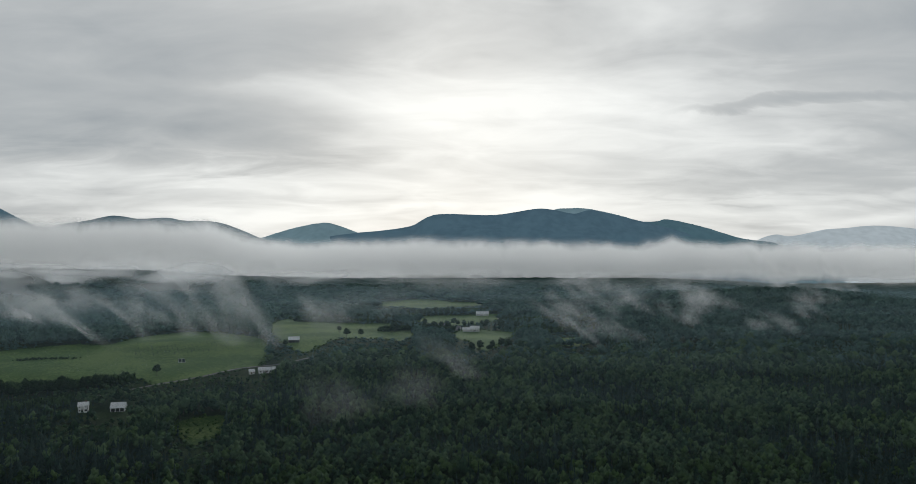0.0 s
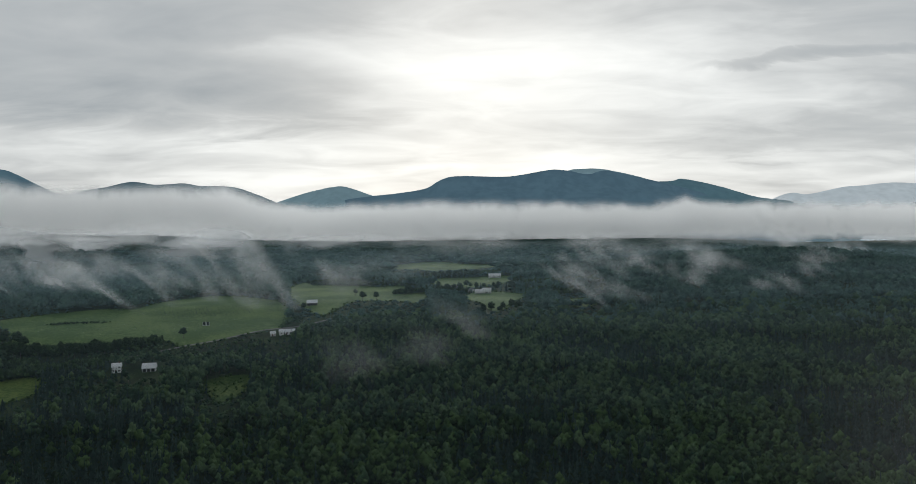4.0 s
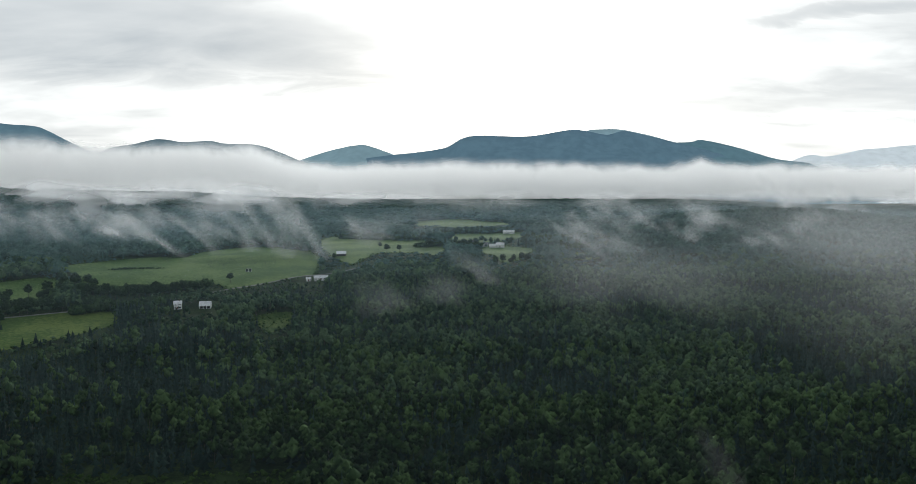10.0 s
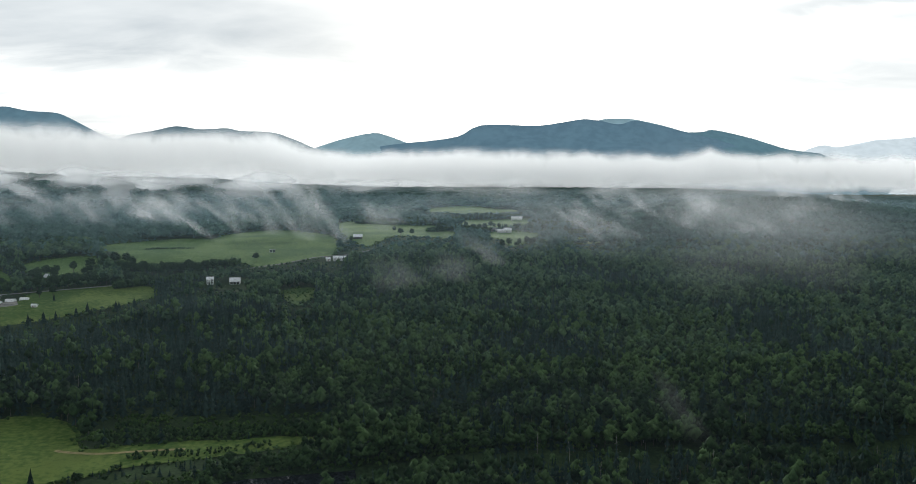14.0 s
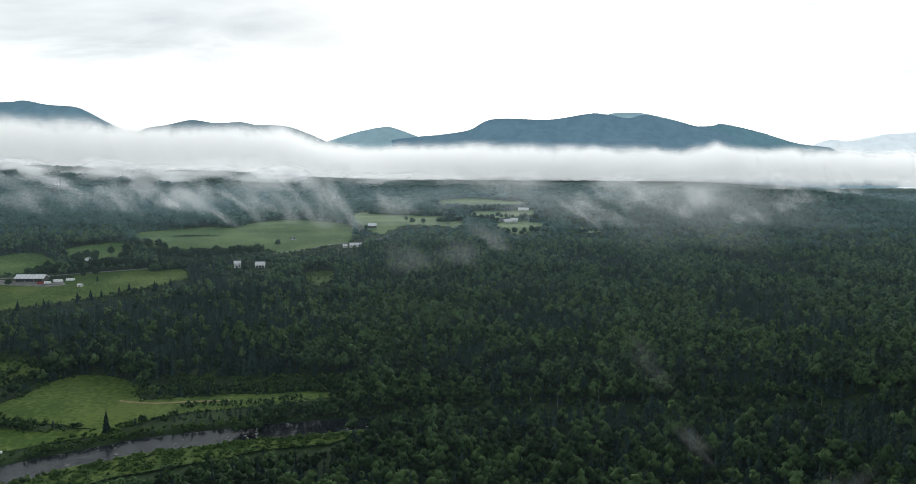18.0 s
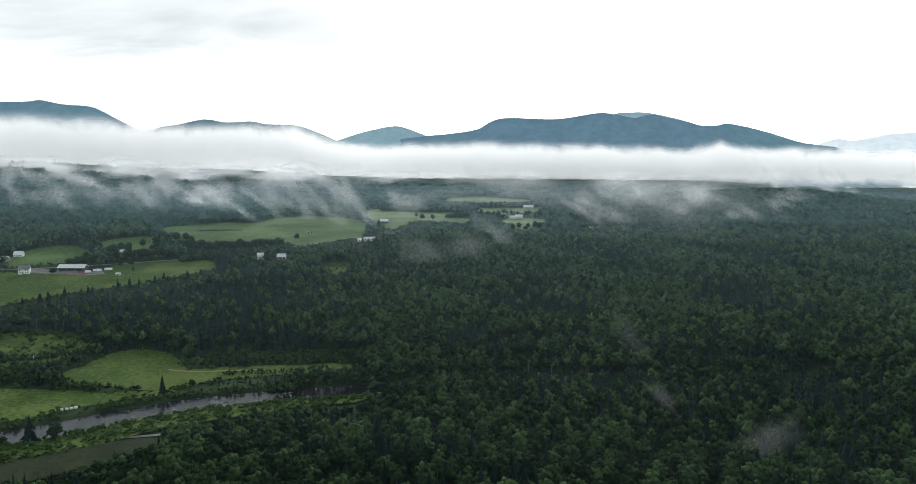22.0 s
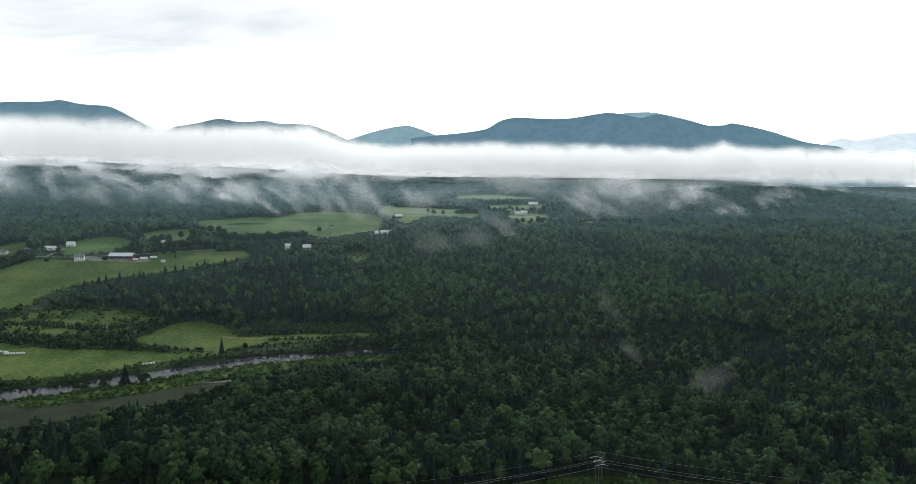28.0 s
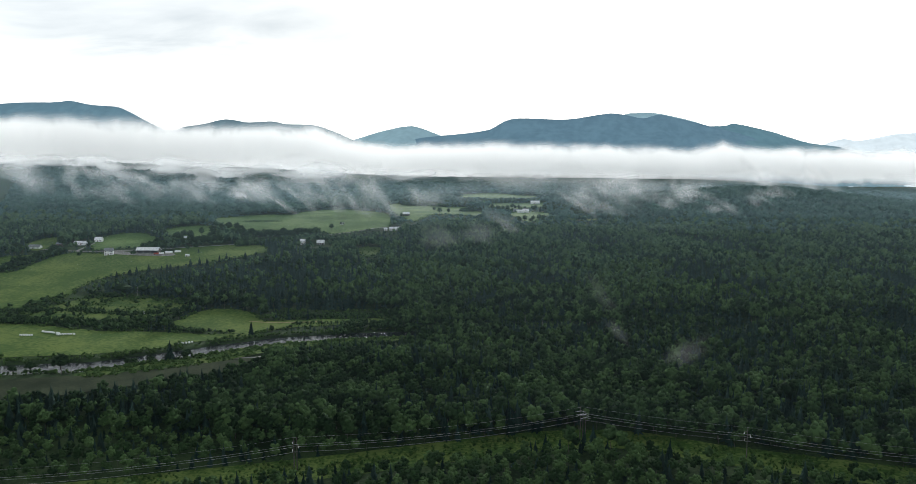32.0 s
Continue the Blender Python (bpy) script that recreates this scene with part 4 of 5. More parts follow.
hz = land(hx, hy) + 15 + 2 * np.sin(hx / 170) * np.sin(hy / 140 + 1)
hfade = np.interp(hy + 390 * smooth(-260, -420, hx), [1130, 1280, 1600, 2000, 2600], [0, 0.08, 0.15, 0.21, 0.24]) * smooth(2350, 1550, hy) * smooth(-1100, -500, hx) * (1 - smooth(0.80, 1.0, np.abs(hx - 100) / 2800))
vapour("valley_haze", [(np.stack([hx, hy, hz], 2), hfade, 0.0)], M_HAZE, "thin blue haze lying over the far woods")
vapour("cloud_bank", sheets, M_BANK, "long flat bank of white cloud across the valley", 1.5)


def wisp(x, y, z, w, h, density, lean=0.0, seed=0, layers=2):
    out = []
    for k in range(layers):
        u, q = np.meshgrid(np.linspace(-1, 1, 17), np.linspace(-1, 1, 13))
        ang = np.arctan2(q, u)
        edge = 1 + 0.28 * np.sin(2 * ang + seed) + 0.18 * np.sin(3 * ang + seed * 1.7 + k) + 0.1 * np.sin(5 * ang + seed * 2.3)
        r2 = (u * u + q * q) / (edge * 0.85) ** 2
        fade = np.clip(1 - r2, 0, 1) ** 1.3 * density
        bend = 0.12 * w * np.sin(2.2 * u + seed + k) + 0.15 * h * np.cos(1.7 * q + seed)
        # draw the corners in to a rounded patch
        m = np.maximum(np.abs(u), np.abs(q)) / np.maximum(np.hypot(u, q), 1e-6)
        px, pz = u * m * edge * 0.8, q * m * edge * 0.8
        fade = np.clip(1 - (np.maximum(np.abs(u), np.abs(q))) ** 2, 0, 1) ** 1.1
        out.append((np.stack([x + (px * w * 0.75) + lean * pz * h, y + bend + (k - 0.5) * 0.25 * w, z + pz * h * 0.75], 2), fade, density))
    return out


WISPS = [  # x, y, z, width, height, density, lean
    (-393, 720, 86, 70, 46, 0.62, -0.9), (-336, 800, 84, 50, 50, 0.40, -0.8), (-278, 800, 78, 62, 66, 0.42, -0.8), (-200, 760, 76, 58, 82, 0.45, -0.5),
    (-559, 900, 94, 66, 44, 0.42, -0.7), (-656, 900, 92, 66, 44, 0.42, -0.7), (-842, 900, 112, 130, 66, 0.50, -0.4), (-714, 850, 84, 84, 44, 0.32, -0.5),
    (10, 560, 55, 40, 30, 0.34, -0.9), (-67, 450, 42, 46, 30, 0.24, -0.8), (125, 700, 79, 44, 34, 0.34, -0.8), (140, 650, 68, 36, 28, 0.34, -0.9),
    (221, 900, 84, 62, 32, 0.36, -0.7), (338, 900, 84, 60, 50, 0.40, -0.9), (335, 760, 64, 40, 28, 0.34, -1.0), (508, 1100, 100, 48, 58, 0.42, -0.6),
    (505, 950, 84, 52, 44, 0.36, -0.9), (-119, 1000, 82, 136, 48, 0.14, -0.3), (92, 130, 34, 16, 20, 0.12, -0.6), (95, 55, 22, 8, 17, 0.13, -0.7), (131, 15, 20, 15, 22, 0.15, 0.7),
    (-470, 880, 100, 70, 50, 0.35, -0.7), (620, 1150, 96, 40, 60, 0.36, -0.6), (-30, 1350, 96, 160, 50, 0.20, -0.2), (260, 1300, 96, 160, 44, 0.30, -0.2),
    (560, 1500, 98, 200, 50, 0.30, -0.2), (420, 850, 76, 44, 36, 0.30, -0.9), (250, 800, 72, 40, 30, 0.28, -0.9), (180, 1000, 84, 50, 34, 0.30, -0.8), (690, 1250, 92, 50, 50, 0.32, -0.7), (-440, 800, 82, 46, 40, 0.32, -0.8),
    (-120, 820, 72, 50, 44, 0.30, -0.7), (-20, 480, 44, 44, 26, 0.22, -0.8), (-520, 780, 74, 44, 34, 0.28, -0.8), (-300, 1350, 110, 170, 50, 0.28, -0.2), (-620, 1300, 130, 200, 60, 0.36, -0.2),
]
for k, (x, y, z, w, h, d, lean) in enumerate(WISPS):
    if y < 620:
        streaks = wisp(x, y, z, w * 1.2, h * 1.35, d * 0.24, lean, k * 1.37)
    else:
        g = np.random.default_rng(400 + k)
        streaks = []
        for q in range(4):
            ox, oz = g.uniform(-0.6, 0.6) * w, g.uniform(-0.3, 0.3) * h
            streaks += wisp(x + ox, y + g.uniform(-25, 25), z + oz, w * g.uniform(0.45, 0.95), h * g.uniform(0.6, 1.15), d * g.uniform(0.35, 0.70), lean * g.uniform(0.5, 1.1), k * 1.37 + q, 1)
    vapour("mist_wisp", streaks, M_MIST, "thin torn wisp of mist rising from the woods")
M_VEIL = mist_material("mist_veil", 0.012, 0.05, 1.0, ragged=0.9)
FRINGE = [  # shreds that hang from the bank's foot
    (-1180, 1480, 120, 230, 52, 0.95, -0.3), (-960, 1540, 118, 200, 48, 0.90, -0.3), (-760, 1500, 114, 210, 50, 0.95, -0.4), (-540, 1600, 112, 210, 46, 0.90, -0.3),
    (-300, 1680, 106, 200, 42, 0.80, -0.3), (-880, 1180, 112, 110, 50, 0.55, -0.5), (-640, 1120, 106, 100, 46, 0.50, -0.6), (-430, 1150, 100, 100, 46, 0.45, -0.6), (-120, 1660, 104, 170, 30, 0.50, -0.3), (80, 1700, 104, 190, 34, 0.50, -0.3), (330, 1700, 103, 190, 34, 0.50, -0.3), (560, 1720, 103, 170, 30, 0.40, -0.4), (760, 1750, 102, 220, 34, 0.45, -0.3), (1080, 1800, 100, 220, 34, 0.40, -0.3),
    (-1060, 1130, 134, 170, 40, 0.90, -0.4), (-900, 1160, 130, 160, 38, 0.85, -0.5), (-760, 1230, 126, 150, 36, 0.75, -0.5), (-600, 1300, 120, 150, 34, 0.65, -0.5), (-460, 1350, 112, 140, 30, 0.55, -0.5), (-980, 1000, 110, 120, 34, 0.40, -0.6), (-1150, 1080, 120, 150, 36, 0.6, -0.4),
]
for k, (x, y, z, w, h, d, lean) in enumerate(FRINGE):
    vapour("mist_shred", wisp(x, y, z, w * 1.2, h * 1.1, d * (0.75 if x < -400 else 0.55), lean, k * 1.9, 1), M_VEIL, "soft shred of cloud hanging from the bank over the woods")
for k, (x, y, z, w, h, d) in enumerate(((96, 42, 119, 66, 27, 0.11), (78, 20, 120, 58, 27, 0.11), (64, 0, 121, 50, 26, 0.07), (52, -20, 122, 44, 24, 0.025), (22, -30, 121, 26, 16, 0.04), (28, -10, 120, 30, 18, 0.09))):
    vapour("mist_veil", wisp(x, y, z, w, h, d, -0.3, 2.2 + 1.3 * k, 1), M_VEIL, "thin grey veil of low cloud over the woods")
# upright blue sheets added as distance haze, denser farther off, below flight height
M_HAZE_SHEET = mist_material("haze_sheet", 0.0035, 0.0, 0.6, (0.62, 0.86, 0.98), 0.3)
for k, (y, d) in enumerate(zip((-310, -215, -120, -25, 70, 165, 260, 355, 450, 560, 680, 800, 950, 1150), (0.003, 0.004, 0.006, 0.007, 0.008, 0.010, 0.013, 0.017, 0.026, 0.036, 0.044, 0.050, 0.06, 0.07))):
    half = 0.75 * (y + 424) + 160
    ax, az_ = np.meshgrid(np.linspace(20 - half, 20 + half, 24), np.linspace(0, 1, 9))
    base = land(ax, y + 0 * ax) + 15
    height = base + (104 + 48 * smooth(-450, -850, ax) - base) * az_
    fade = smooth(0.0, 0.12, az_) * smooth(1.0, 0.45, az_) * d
    vapour("haze_sheet", [(np.stack([ax, y + 12 * np.sin(ax / 90 + k), height], 2), fade, 0.0)], M_HAZE_SHEET, "faint blue sheet of haze over the woods")

# ================= things =================


def part(name, bm, mat, parent, label=""):
    me = bpy.data.meshes.new(name)
    bm.to_mesh(me)
    bm.free()
    me.materials.append(mat)
    ob = new(name, me)
    ob.parent = parent
    if label:
        ob["label"] = label
    return ob


def box(bm, x0, x1, y0, y1, z0, z1):
    v = [bm.verts.new((x, y, z)) for z in (z0, z1) for x, y in ((x0, y0), (x1, y0), (x1, y1), (x0, y1))]
    for q in ((3, 2, 1, 0), (4, 5, 6, 7), (0, 1, 5, 4), (1, 2, 6, 5), (2, 3, 7, 6), (3, 0, 4, 7)):
        bm.faces.new([v[i] for i in q])
    return v


def rod(bm, a, b, r0, r1, sides=6):
    a, b = Vector(a), Vector(b)
    m = (b - a).to_track_quat("Z", "Y").to_matrix()
    rings = [[bm.verts.new(c + m @ Vector((r * math.cos(6.2832 * k / sides), r * math.sin(6.2832 * k / sides), 0))) for k in range(sides)] for c, r in ((a, r0), (b, r1))]
    for k in range(sides):
        j = (k + 1) % sides
        bm.faces.new((rings[0][k], rings[0][j], rings[1][j], rings[1][k]))
    bm.faces.new(rings[0][::-1])
    bm.faces.new(rings[1])


def z_at(x, y):
    return float(ground_z(np.array([x]), np.array([y]))[0])


def house(name, x, y, length, depth, wall_h, rise, turn, wall, roof, label, category="house", windows=3, chimney=False, open_front=False, wing=None):
    base = new(name)
    base.matrix_world = pose(x, y, z_at(x, y) - 0.1, 0, 0, turn)
    tagged(base, label, category)

    def block(l, d, h, up, ox, oy):
        bm = bmesh.new()
        v = box(bm, ox - l / 2, ox + l / 2, oy - d / 2, oy + d / 2, -0.5, h)
        for sx in (-1, 1):
            g = [bm.verts.new((ox + sx * l / 2, oy + q * d / 2, h)) for q in (-1, 1)] + [bm.verts.new((ox + sx * l / 2, oy, h + up))]
            bm.faces.new(g if sx > 0 else g[::-1])
        part("wall", bm, wall, base)
        for sy in (-1, 1):
            bm = bmesh.new()
            o, th = 0.45, 0.22
            e = h - o * up / (d / 2)
            p = [(sy * (d / 2 + o), e), (0, h + up), (0, h + up + th), (sy * (d / 2 + o), e + th)]
            ring = [[bm.verts.new((ox + sx * (l / 2 + 0.4), oy + q[0], q[1] + 0.03)) for q in p] for sx in (-1, 1)]
            for k in range(4):
                j = (k + 1) % 4
                bm.faces.new((ring[0][k], ring[0][j], ring[1][j], ring[1][k]))
            bm.faces.new(ring[0])
            bm.faces.new(ring[1][::-1])
            bmesh.ops.recalc_face_normals(bm, faces=bm.faces)
            part("roof", bm, roof, base)

    block(length, depth, wall_h, rise, 0, 0)
    if wing:
        block(*wing)
    front = -depth / 2
    if open_front:
        # dark panels on the wall paint the shade inside open bays
        for k in range(3):
            bm = bmesh.new()
            c = (k - 1) * length / 3.2
            box(bm, c - length * 0.13, c + length * 0.13, front - 0.06, front + 0.05, 0, wall_h * 0.8)
            part("doorway_shade", bm, M_DARK, base, "dark panel painted as shade in an open bay")
    else:
        bm = bmesh.new()
        box(bm, -length * 0.08 - 0.5, -length * 0.08 + 0.5, front - 0.05, front + 0.05, 0.1, 2.15)
        part("door", bm, M_BROWN, base)
        for k in range(windows):
            c = (k + 0.5) / windows * length - length / 2
            if abs(c + length * 0.08) < 1.1:
                c += 1.5
            for lv in range(2 if wall_h > 4.5 else 1):
                z0 = 0.95 + lv * 2.7
                bm = bmesh.new()
                box(bm, c - 0.6, c + 0.6, front - 0.07, front + 0.05, z0, z0 + 1.35)
                win = part("window", bm, wall, base)
                bm = bmesh.new()
                box(bm, c - 0.48, c + 0.48, front - 0.10, front - 0.071, z0 + 0.12, z0 + 1.23)
                part("pane", bm, M_GLASS, win, "dark window pane")
    if chimney:
        bm = bmesh.new()
        box(bm, length * 0.2, length * 0.2 + 0.8, -0.4, 0.4, wall_h + rise - 0.6, wall_h + rise + 1.2)
        part("chimney", bm, M_BROWN, base, "brick chimney")
    return base


house("barn", -232, 522, 9.5, 7.5, 2.8, 3.0, 12, M_WHITE, M_TIN, "white barn with a pale tin roof by the road", "barn", open_front=True)
house("farmhouse", -255, 518, 6.5, 6, 4.6, 2.4, 20, M_WHITE, M_TIN, "white two-storey house with a pale roof among trees", chimney=True)
house("long_house", -153, 634, 14, 6.5, 2.8, 2.0, 20, M_WHITE, M_TIN, "long white house with a pale roof beside the road", windows=5)
house("garage", -165, 630, 4.5, 5, 2.4, 1.6, 20, M_WHITE, M_TIN, "small white garage beside the long house", "garage", windows=1)
house("field_barn", -157, 772, 11, 8, 3.2, 2.8, 8, M_GREYWOOD, M_TIN, "dark wooden barn with a pale tin roof in a hay field", "barn", open_front=True)
house("farmhouse", 40, 886, 11, 7, 4.4, 2.8, -8, M_WHITE, M_TIN, "white farmhouse with wings in the hamlet", windows=4, chimney=True, wing=(9, 6, 3.2, 2.2, -10, -1.5))
house("cottage", 0, 922, 9, 7, 3.4, 2.8, 15, M_WHITE, M_SLATE, "white cottage in the hamlet", chimney=True)
house("cottage", 20, 905, 7, 6, 3.0, 2.4, -20, M_WHITE, M_SLATE, "small white cottage in the hamlet")
house("long_barn", 60, 1075, 18, 8, 3.6, 2.8, 0, M_WHITE, M_TIN, "long white building at the edge of the hamlet", "barn", windows=5)
house("hill_house", -73, 1640, 18, 9, 4.0, 3.4, 10, M_WHITE, M_SLATE, "pale house on the wooded hill", windows=4)
house("cow_barn", -425, 438, 27, 10, 3.0, 3.0, 6, M_GREYWOOD, M_TIN, "long cow barn with a pale tin roof in the farmyard", "barn", open_front=True)
house("farmhouse", -466, 421, 10, 8, 5.2, 3.2, 25, M_WHITE, M_SLATE, "white two-storey farmhouse beside the farmyard", windows=3, chimney=True)
house("ranch_house", -533, 476, 20, 7, 2.8, 2.0, 8, M_WHITE, M_TIN, "low white ranch house by the drive", windows=5)
house("cottage", -524, 497, 9, 7, 3.2, 3.0, 15, M_WHITE, M_TIN, "white cottage above the drive")
house("roadside_house", -578, 446, 14, 8, 3.0, 2.4, 8, M_WHITE, M_SLATE, "pale roadside house with a dark roof", windows=4)
house("shed", -560, 468, 7, 5, 2.6, 1.6, 8, M_BROWN, M_SLATE, "brown shed behind the roadside house", "shed", windows=1)
house("red_house", -412, 516, 9, 7, 3.4, 2.6, -10, M_BROWN, M_TIN, "brown house with a pale roof among trees")
house("shed", -372, 533, 7, 5, 2.6, 1.8, 5, M_BROWN, M_TIN, "small shed with a pale roof under trees", "shed", windows=1)
house("field_shed", -367, 420, 4, 3, 2.2, 0.8, 0, M_WHITE, M_TIN, "small white trailer shed in the pasture", "shed", windows=1)

# white hoop tents by the cow barn
for x, y, l in ((-398, 436, 8), (-389, 441, 7), (-404, 429, 5)):
    base = new("hoop_tent")
    base.matrix_world = pose(x, y, z_at(x, y) - 0.05, 0, 0, 10)
    tagged(base, "white plastic hoop tent in the farmyard", "tent", "farmyard tents")
    bm = bmesh.new()
    arc = [(1.9 * math.cos(math.pi * k / 10), 2.4 * math.sin(math.pi * k / 10)) for k in range(11)]
    rings = [[bm.verts.new((sx * l / 2, a, b)) for a, b in arc] for sx in (-1, 1)]
    for k in range(10):
        bm.faces.new((rings[0][k], rings[0][k + 1], rings[1][k + 1], rings[1][k]))
    bm.faces.new(rings[0])
    bm.faces.new(rings[1][::-1])
    part("cover", bm, M_WRAP, base)
    # dark slab stands for the shade within the tent
    bm = bmesh.new()
    box(bm, -0.9, 0.9, -0.06, 0.06, 0, 2.0)
    d = part("doorway_shade", bm, M_DARK, base)
    d.matrix_local = pose(-l / 2 - 0.02, 0, 0, 0, 0, 90)

# red farm wagon
wagon = tagged(new("farm_wagon"), "red farm wagon standing in the farmyard", "wagon")
wagon.matrix_world = pose(-409, 426, z_at(-409, 426) + 0.6, 0, 0, 15)
bm = bmesh.new()
box(bm, -2.6, 2.6, -1.2, 1.2, 0.3, 0.5)
for q in (-1, 1):
    box(bm, -2.6, 2.6, q * 1.2 - 0.06, q * 1.2 + 0.06, 0.5, 1.8)
    box(bm, q * 2.6 - 0.06, q * 2.6 + 0.06, -1.14, 1.14, 0.5, 1.8)
part("bed", bm, M_RED, wagon)
for sx in (-1.7, 1.7):
    for sy in (-1.25, 1.25):
        bm = bmesh.new()
        rod(bm, (sx, sy - 0.12, 0.0), (sx, sy + 0.12, 0.0), 0.5, 0.5, 10)
        part("wheel", bm, M_DARK, wagon)

# wrapped bales
bale = None


def bale_row(x, y, dx, dy, count):
    global bale
    for k in range(count):
        bx, by = x + dx * k + random.uniform(-0.15, 0.15), y + dy * k + random.uniform(-0.15, 0.15)
        m = pose(bx, by, float(land(bx, by)) + 0.30, 0, 0, random.uniform(-12, 12))
        if bale is None:
            bm = bmesh.new()
            prof = [(-0.72, 0.25), (-0.68, 0.62), (-0.52, 0.74), (0.52, 0.74), (0.68, 0.62), (0.72, 0.25)]
            rings = [[bm.verts.new((px, pr * math.cos(6.2832 * q / 12), 0.72 + pr * math.sin(6.2832 * q / 12))) for q in range(12)] for px, pr in prof]
            for a, b in zip(rings[:-1], rings[1:]):
                for q in range(12):
                    bm.faces.new((a[q], a[(q + 1) % 12], b[(q + 1) % 12], b[q]))
            bm.faces.new(rings[0][::-1])
            bm.faces.new(rings[-1])
            bmesh.ops.recalc_face_normals(bm, faces=bm.faces)
            me = bpy.data.meshes.new("hay_bale")
            bm.to_mesh(me)
            bm.free()
            me.materials.append(M_WRAP)
            bale = new("hay_bale", me)
            bale.matrix_world = m
            tagged(bale, "white plastic-wrapped round hay bale lying in the meadow", "hay bale", "wrapped bales")
        else:
            copy_thing(bale, m)


bale_row(-211, 72.5, 1.75, 1.3, 5)
bale_row(-339.5, 84, 2.0, 0.2, 5)
bale_row(-331, 97, 1.5, -0.35, 8)
bale_row(-317.5, 93.6, 1.8, -0.3, 2)
bale_row(-314, 89, 1.85, 0.5, 7)

# power line: wooden poles with arms, insulators, and four wires
def insulators(bm, a, b, count):
    """A string of pale discs from a to b."""
    a, b = Vector(a), Vector(b)
    for j in range(count):
        rod(bm, a.lerp(b, j / count), a.lerp(b, (j + 0.6) / count), 0.14, 0.07, 6)


def power_pole(x, y, legs, height, turn, ways):
    """ways: the two directions in which the wires leave."""
    base = new("power_pole")
    base.matrix_world = pose(x, y, z_at(x, y) - 0.3, 0, 0, turn)
    tagged(base, ("single", "twin", "three-legged")[legs - 1] + " weathered wooden power pole with pale insulators", "power pole", "poles of the power line")
    for k in range(legs):
        px = (k - (legs - 1) / 2) * 1.25
        bm = bmesh.new()
        rod(bm, (px, 0, -0.6), (px, 0, height - (0.0 if legs < 3 else 1.0 * k)), 0.24, 0.15, 8)
        part("pole", bm, M_POLE, base)
    for k in range(3):
        zz = height - 2.0 - 1.6 * k
        px = (k - 1) * 1.25 if legs == 3 else (0.35 if k % 2 else -0.35)
        if legs == 3:
            bm = bmesh.new()
            box(bm, px - 0.22, px + 0.22, -0.24, 0.24, zz - 0.08, zz + 0.08)
            arm = part("bracket", bm, M_STEEL, base)
            for wx, wy in ways:
                bm = bmesh.new()
                insulators(bm, (px + 0.2 * wx, 0.2 * wy, zz), (px + 2.6 * wx, 2.6 * wy, zz - 0.35), 8)
                part("insulator", bm, M_PORCELAIN, arm, "string of pale insulators")
        else:
            bm = bmesh.new()
            box(bm, min(px, 4 * px), max(px, 4 * px), -0.1, 0.1, zz - 0.1, zz + 0.1)
            arm = part("crossarm", bm, M_POLE, base)
            bm = bmesh.new()
            insulators(bm, (3.6 * px, 0, zz - 0.1), (3.6 * px, 0, zz - 1.2), 6)
            part("insulator", bm, M_PORCELAIN, arm, "string of pale insulators")
    return base


POLE_H = {2: 15.0, 3: 16.0, 4: 14.5}
for i, (x, y) in enumerate(POWER):
    legs = 3 if i == 3 else (2 if i == 2 else 1)
    ways = [Vector(np.subtract(POWER[j], (x, y))).normalized() for j in (max(i - 1, 0), min(i + 1, len(POWER) - 1)) if j != i]
    power_pole(x, y, legs, POLE_H.get(i, 15.0), 0, ways)
for lv, (dz, off) in enumerate(((0.0, 0.0), (-2.9, 1.3), (-4.5, -1.3), (-6.1, 1.3))):
    for i in range(len(POWER) - 1):
        (ax, ay), (bx, by) = POWER[i], POWER[i + 1]
        ha, hb = POLE_H.get(i, 15.0) + dz - 0.3, POLE_H.get(i + 1, 15.0) + dz - 0.3
        length = math.hypot(bx - ax, by - ay)
        cu = bpy.data.curves.new("power_wire", "CURVE")
        cu.dimensions, cu.bevel_depth, cu.bevel_resolution = "3D", 0.034 if lv else 0.02, 0
        sp = cu.splines.new("POLY")
        sp.points.add(20)
        for k in range(21):
            s = k / 20
            sag = 4 * s * (1 - s) * (length / 134) ** 2 * 2.6
            sp.points[k].co = (ax + (bx - ax) * s + 0.3 * off, ay + (by - ay) * s - off * 0.6, z_at(ax, ay) * (1 - s) + z_at(bx, by) * s + ha * (1 - s) + hb * s - sag, 1)
        cu.materials.append(M_WIRE)
        tagged(new("power_wire", cu), "thin pale wire hanging between the poles", "wire", "wires of the power line")

# ---- single trees, dead trees, stones, small things ----
def tree_thing(name, crown, crown_mat, trunk_top, trunk_r, label, category, bark):
    base = tagged(new(name), label, category)
    v, f = stem(trunk_top, trunk_r, 6)
    t = new("trunk", mesh_of("trunk", v, f, bark))
    t.parent = base
    v, f = crown
    g = np.random.default_rng(len(v))
    c = new("crown", mesh_of("crown", v, f, crown_mat, {"tone": g.uniform(0.1, 0.5) + g.normal(0, 0.06, len(v))}))
    c.parent = base
    return base


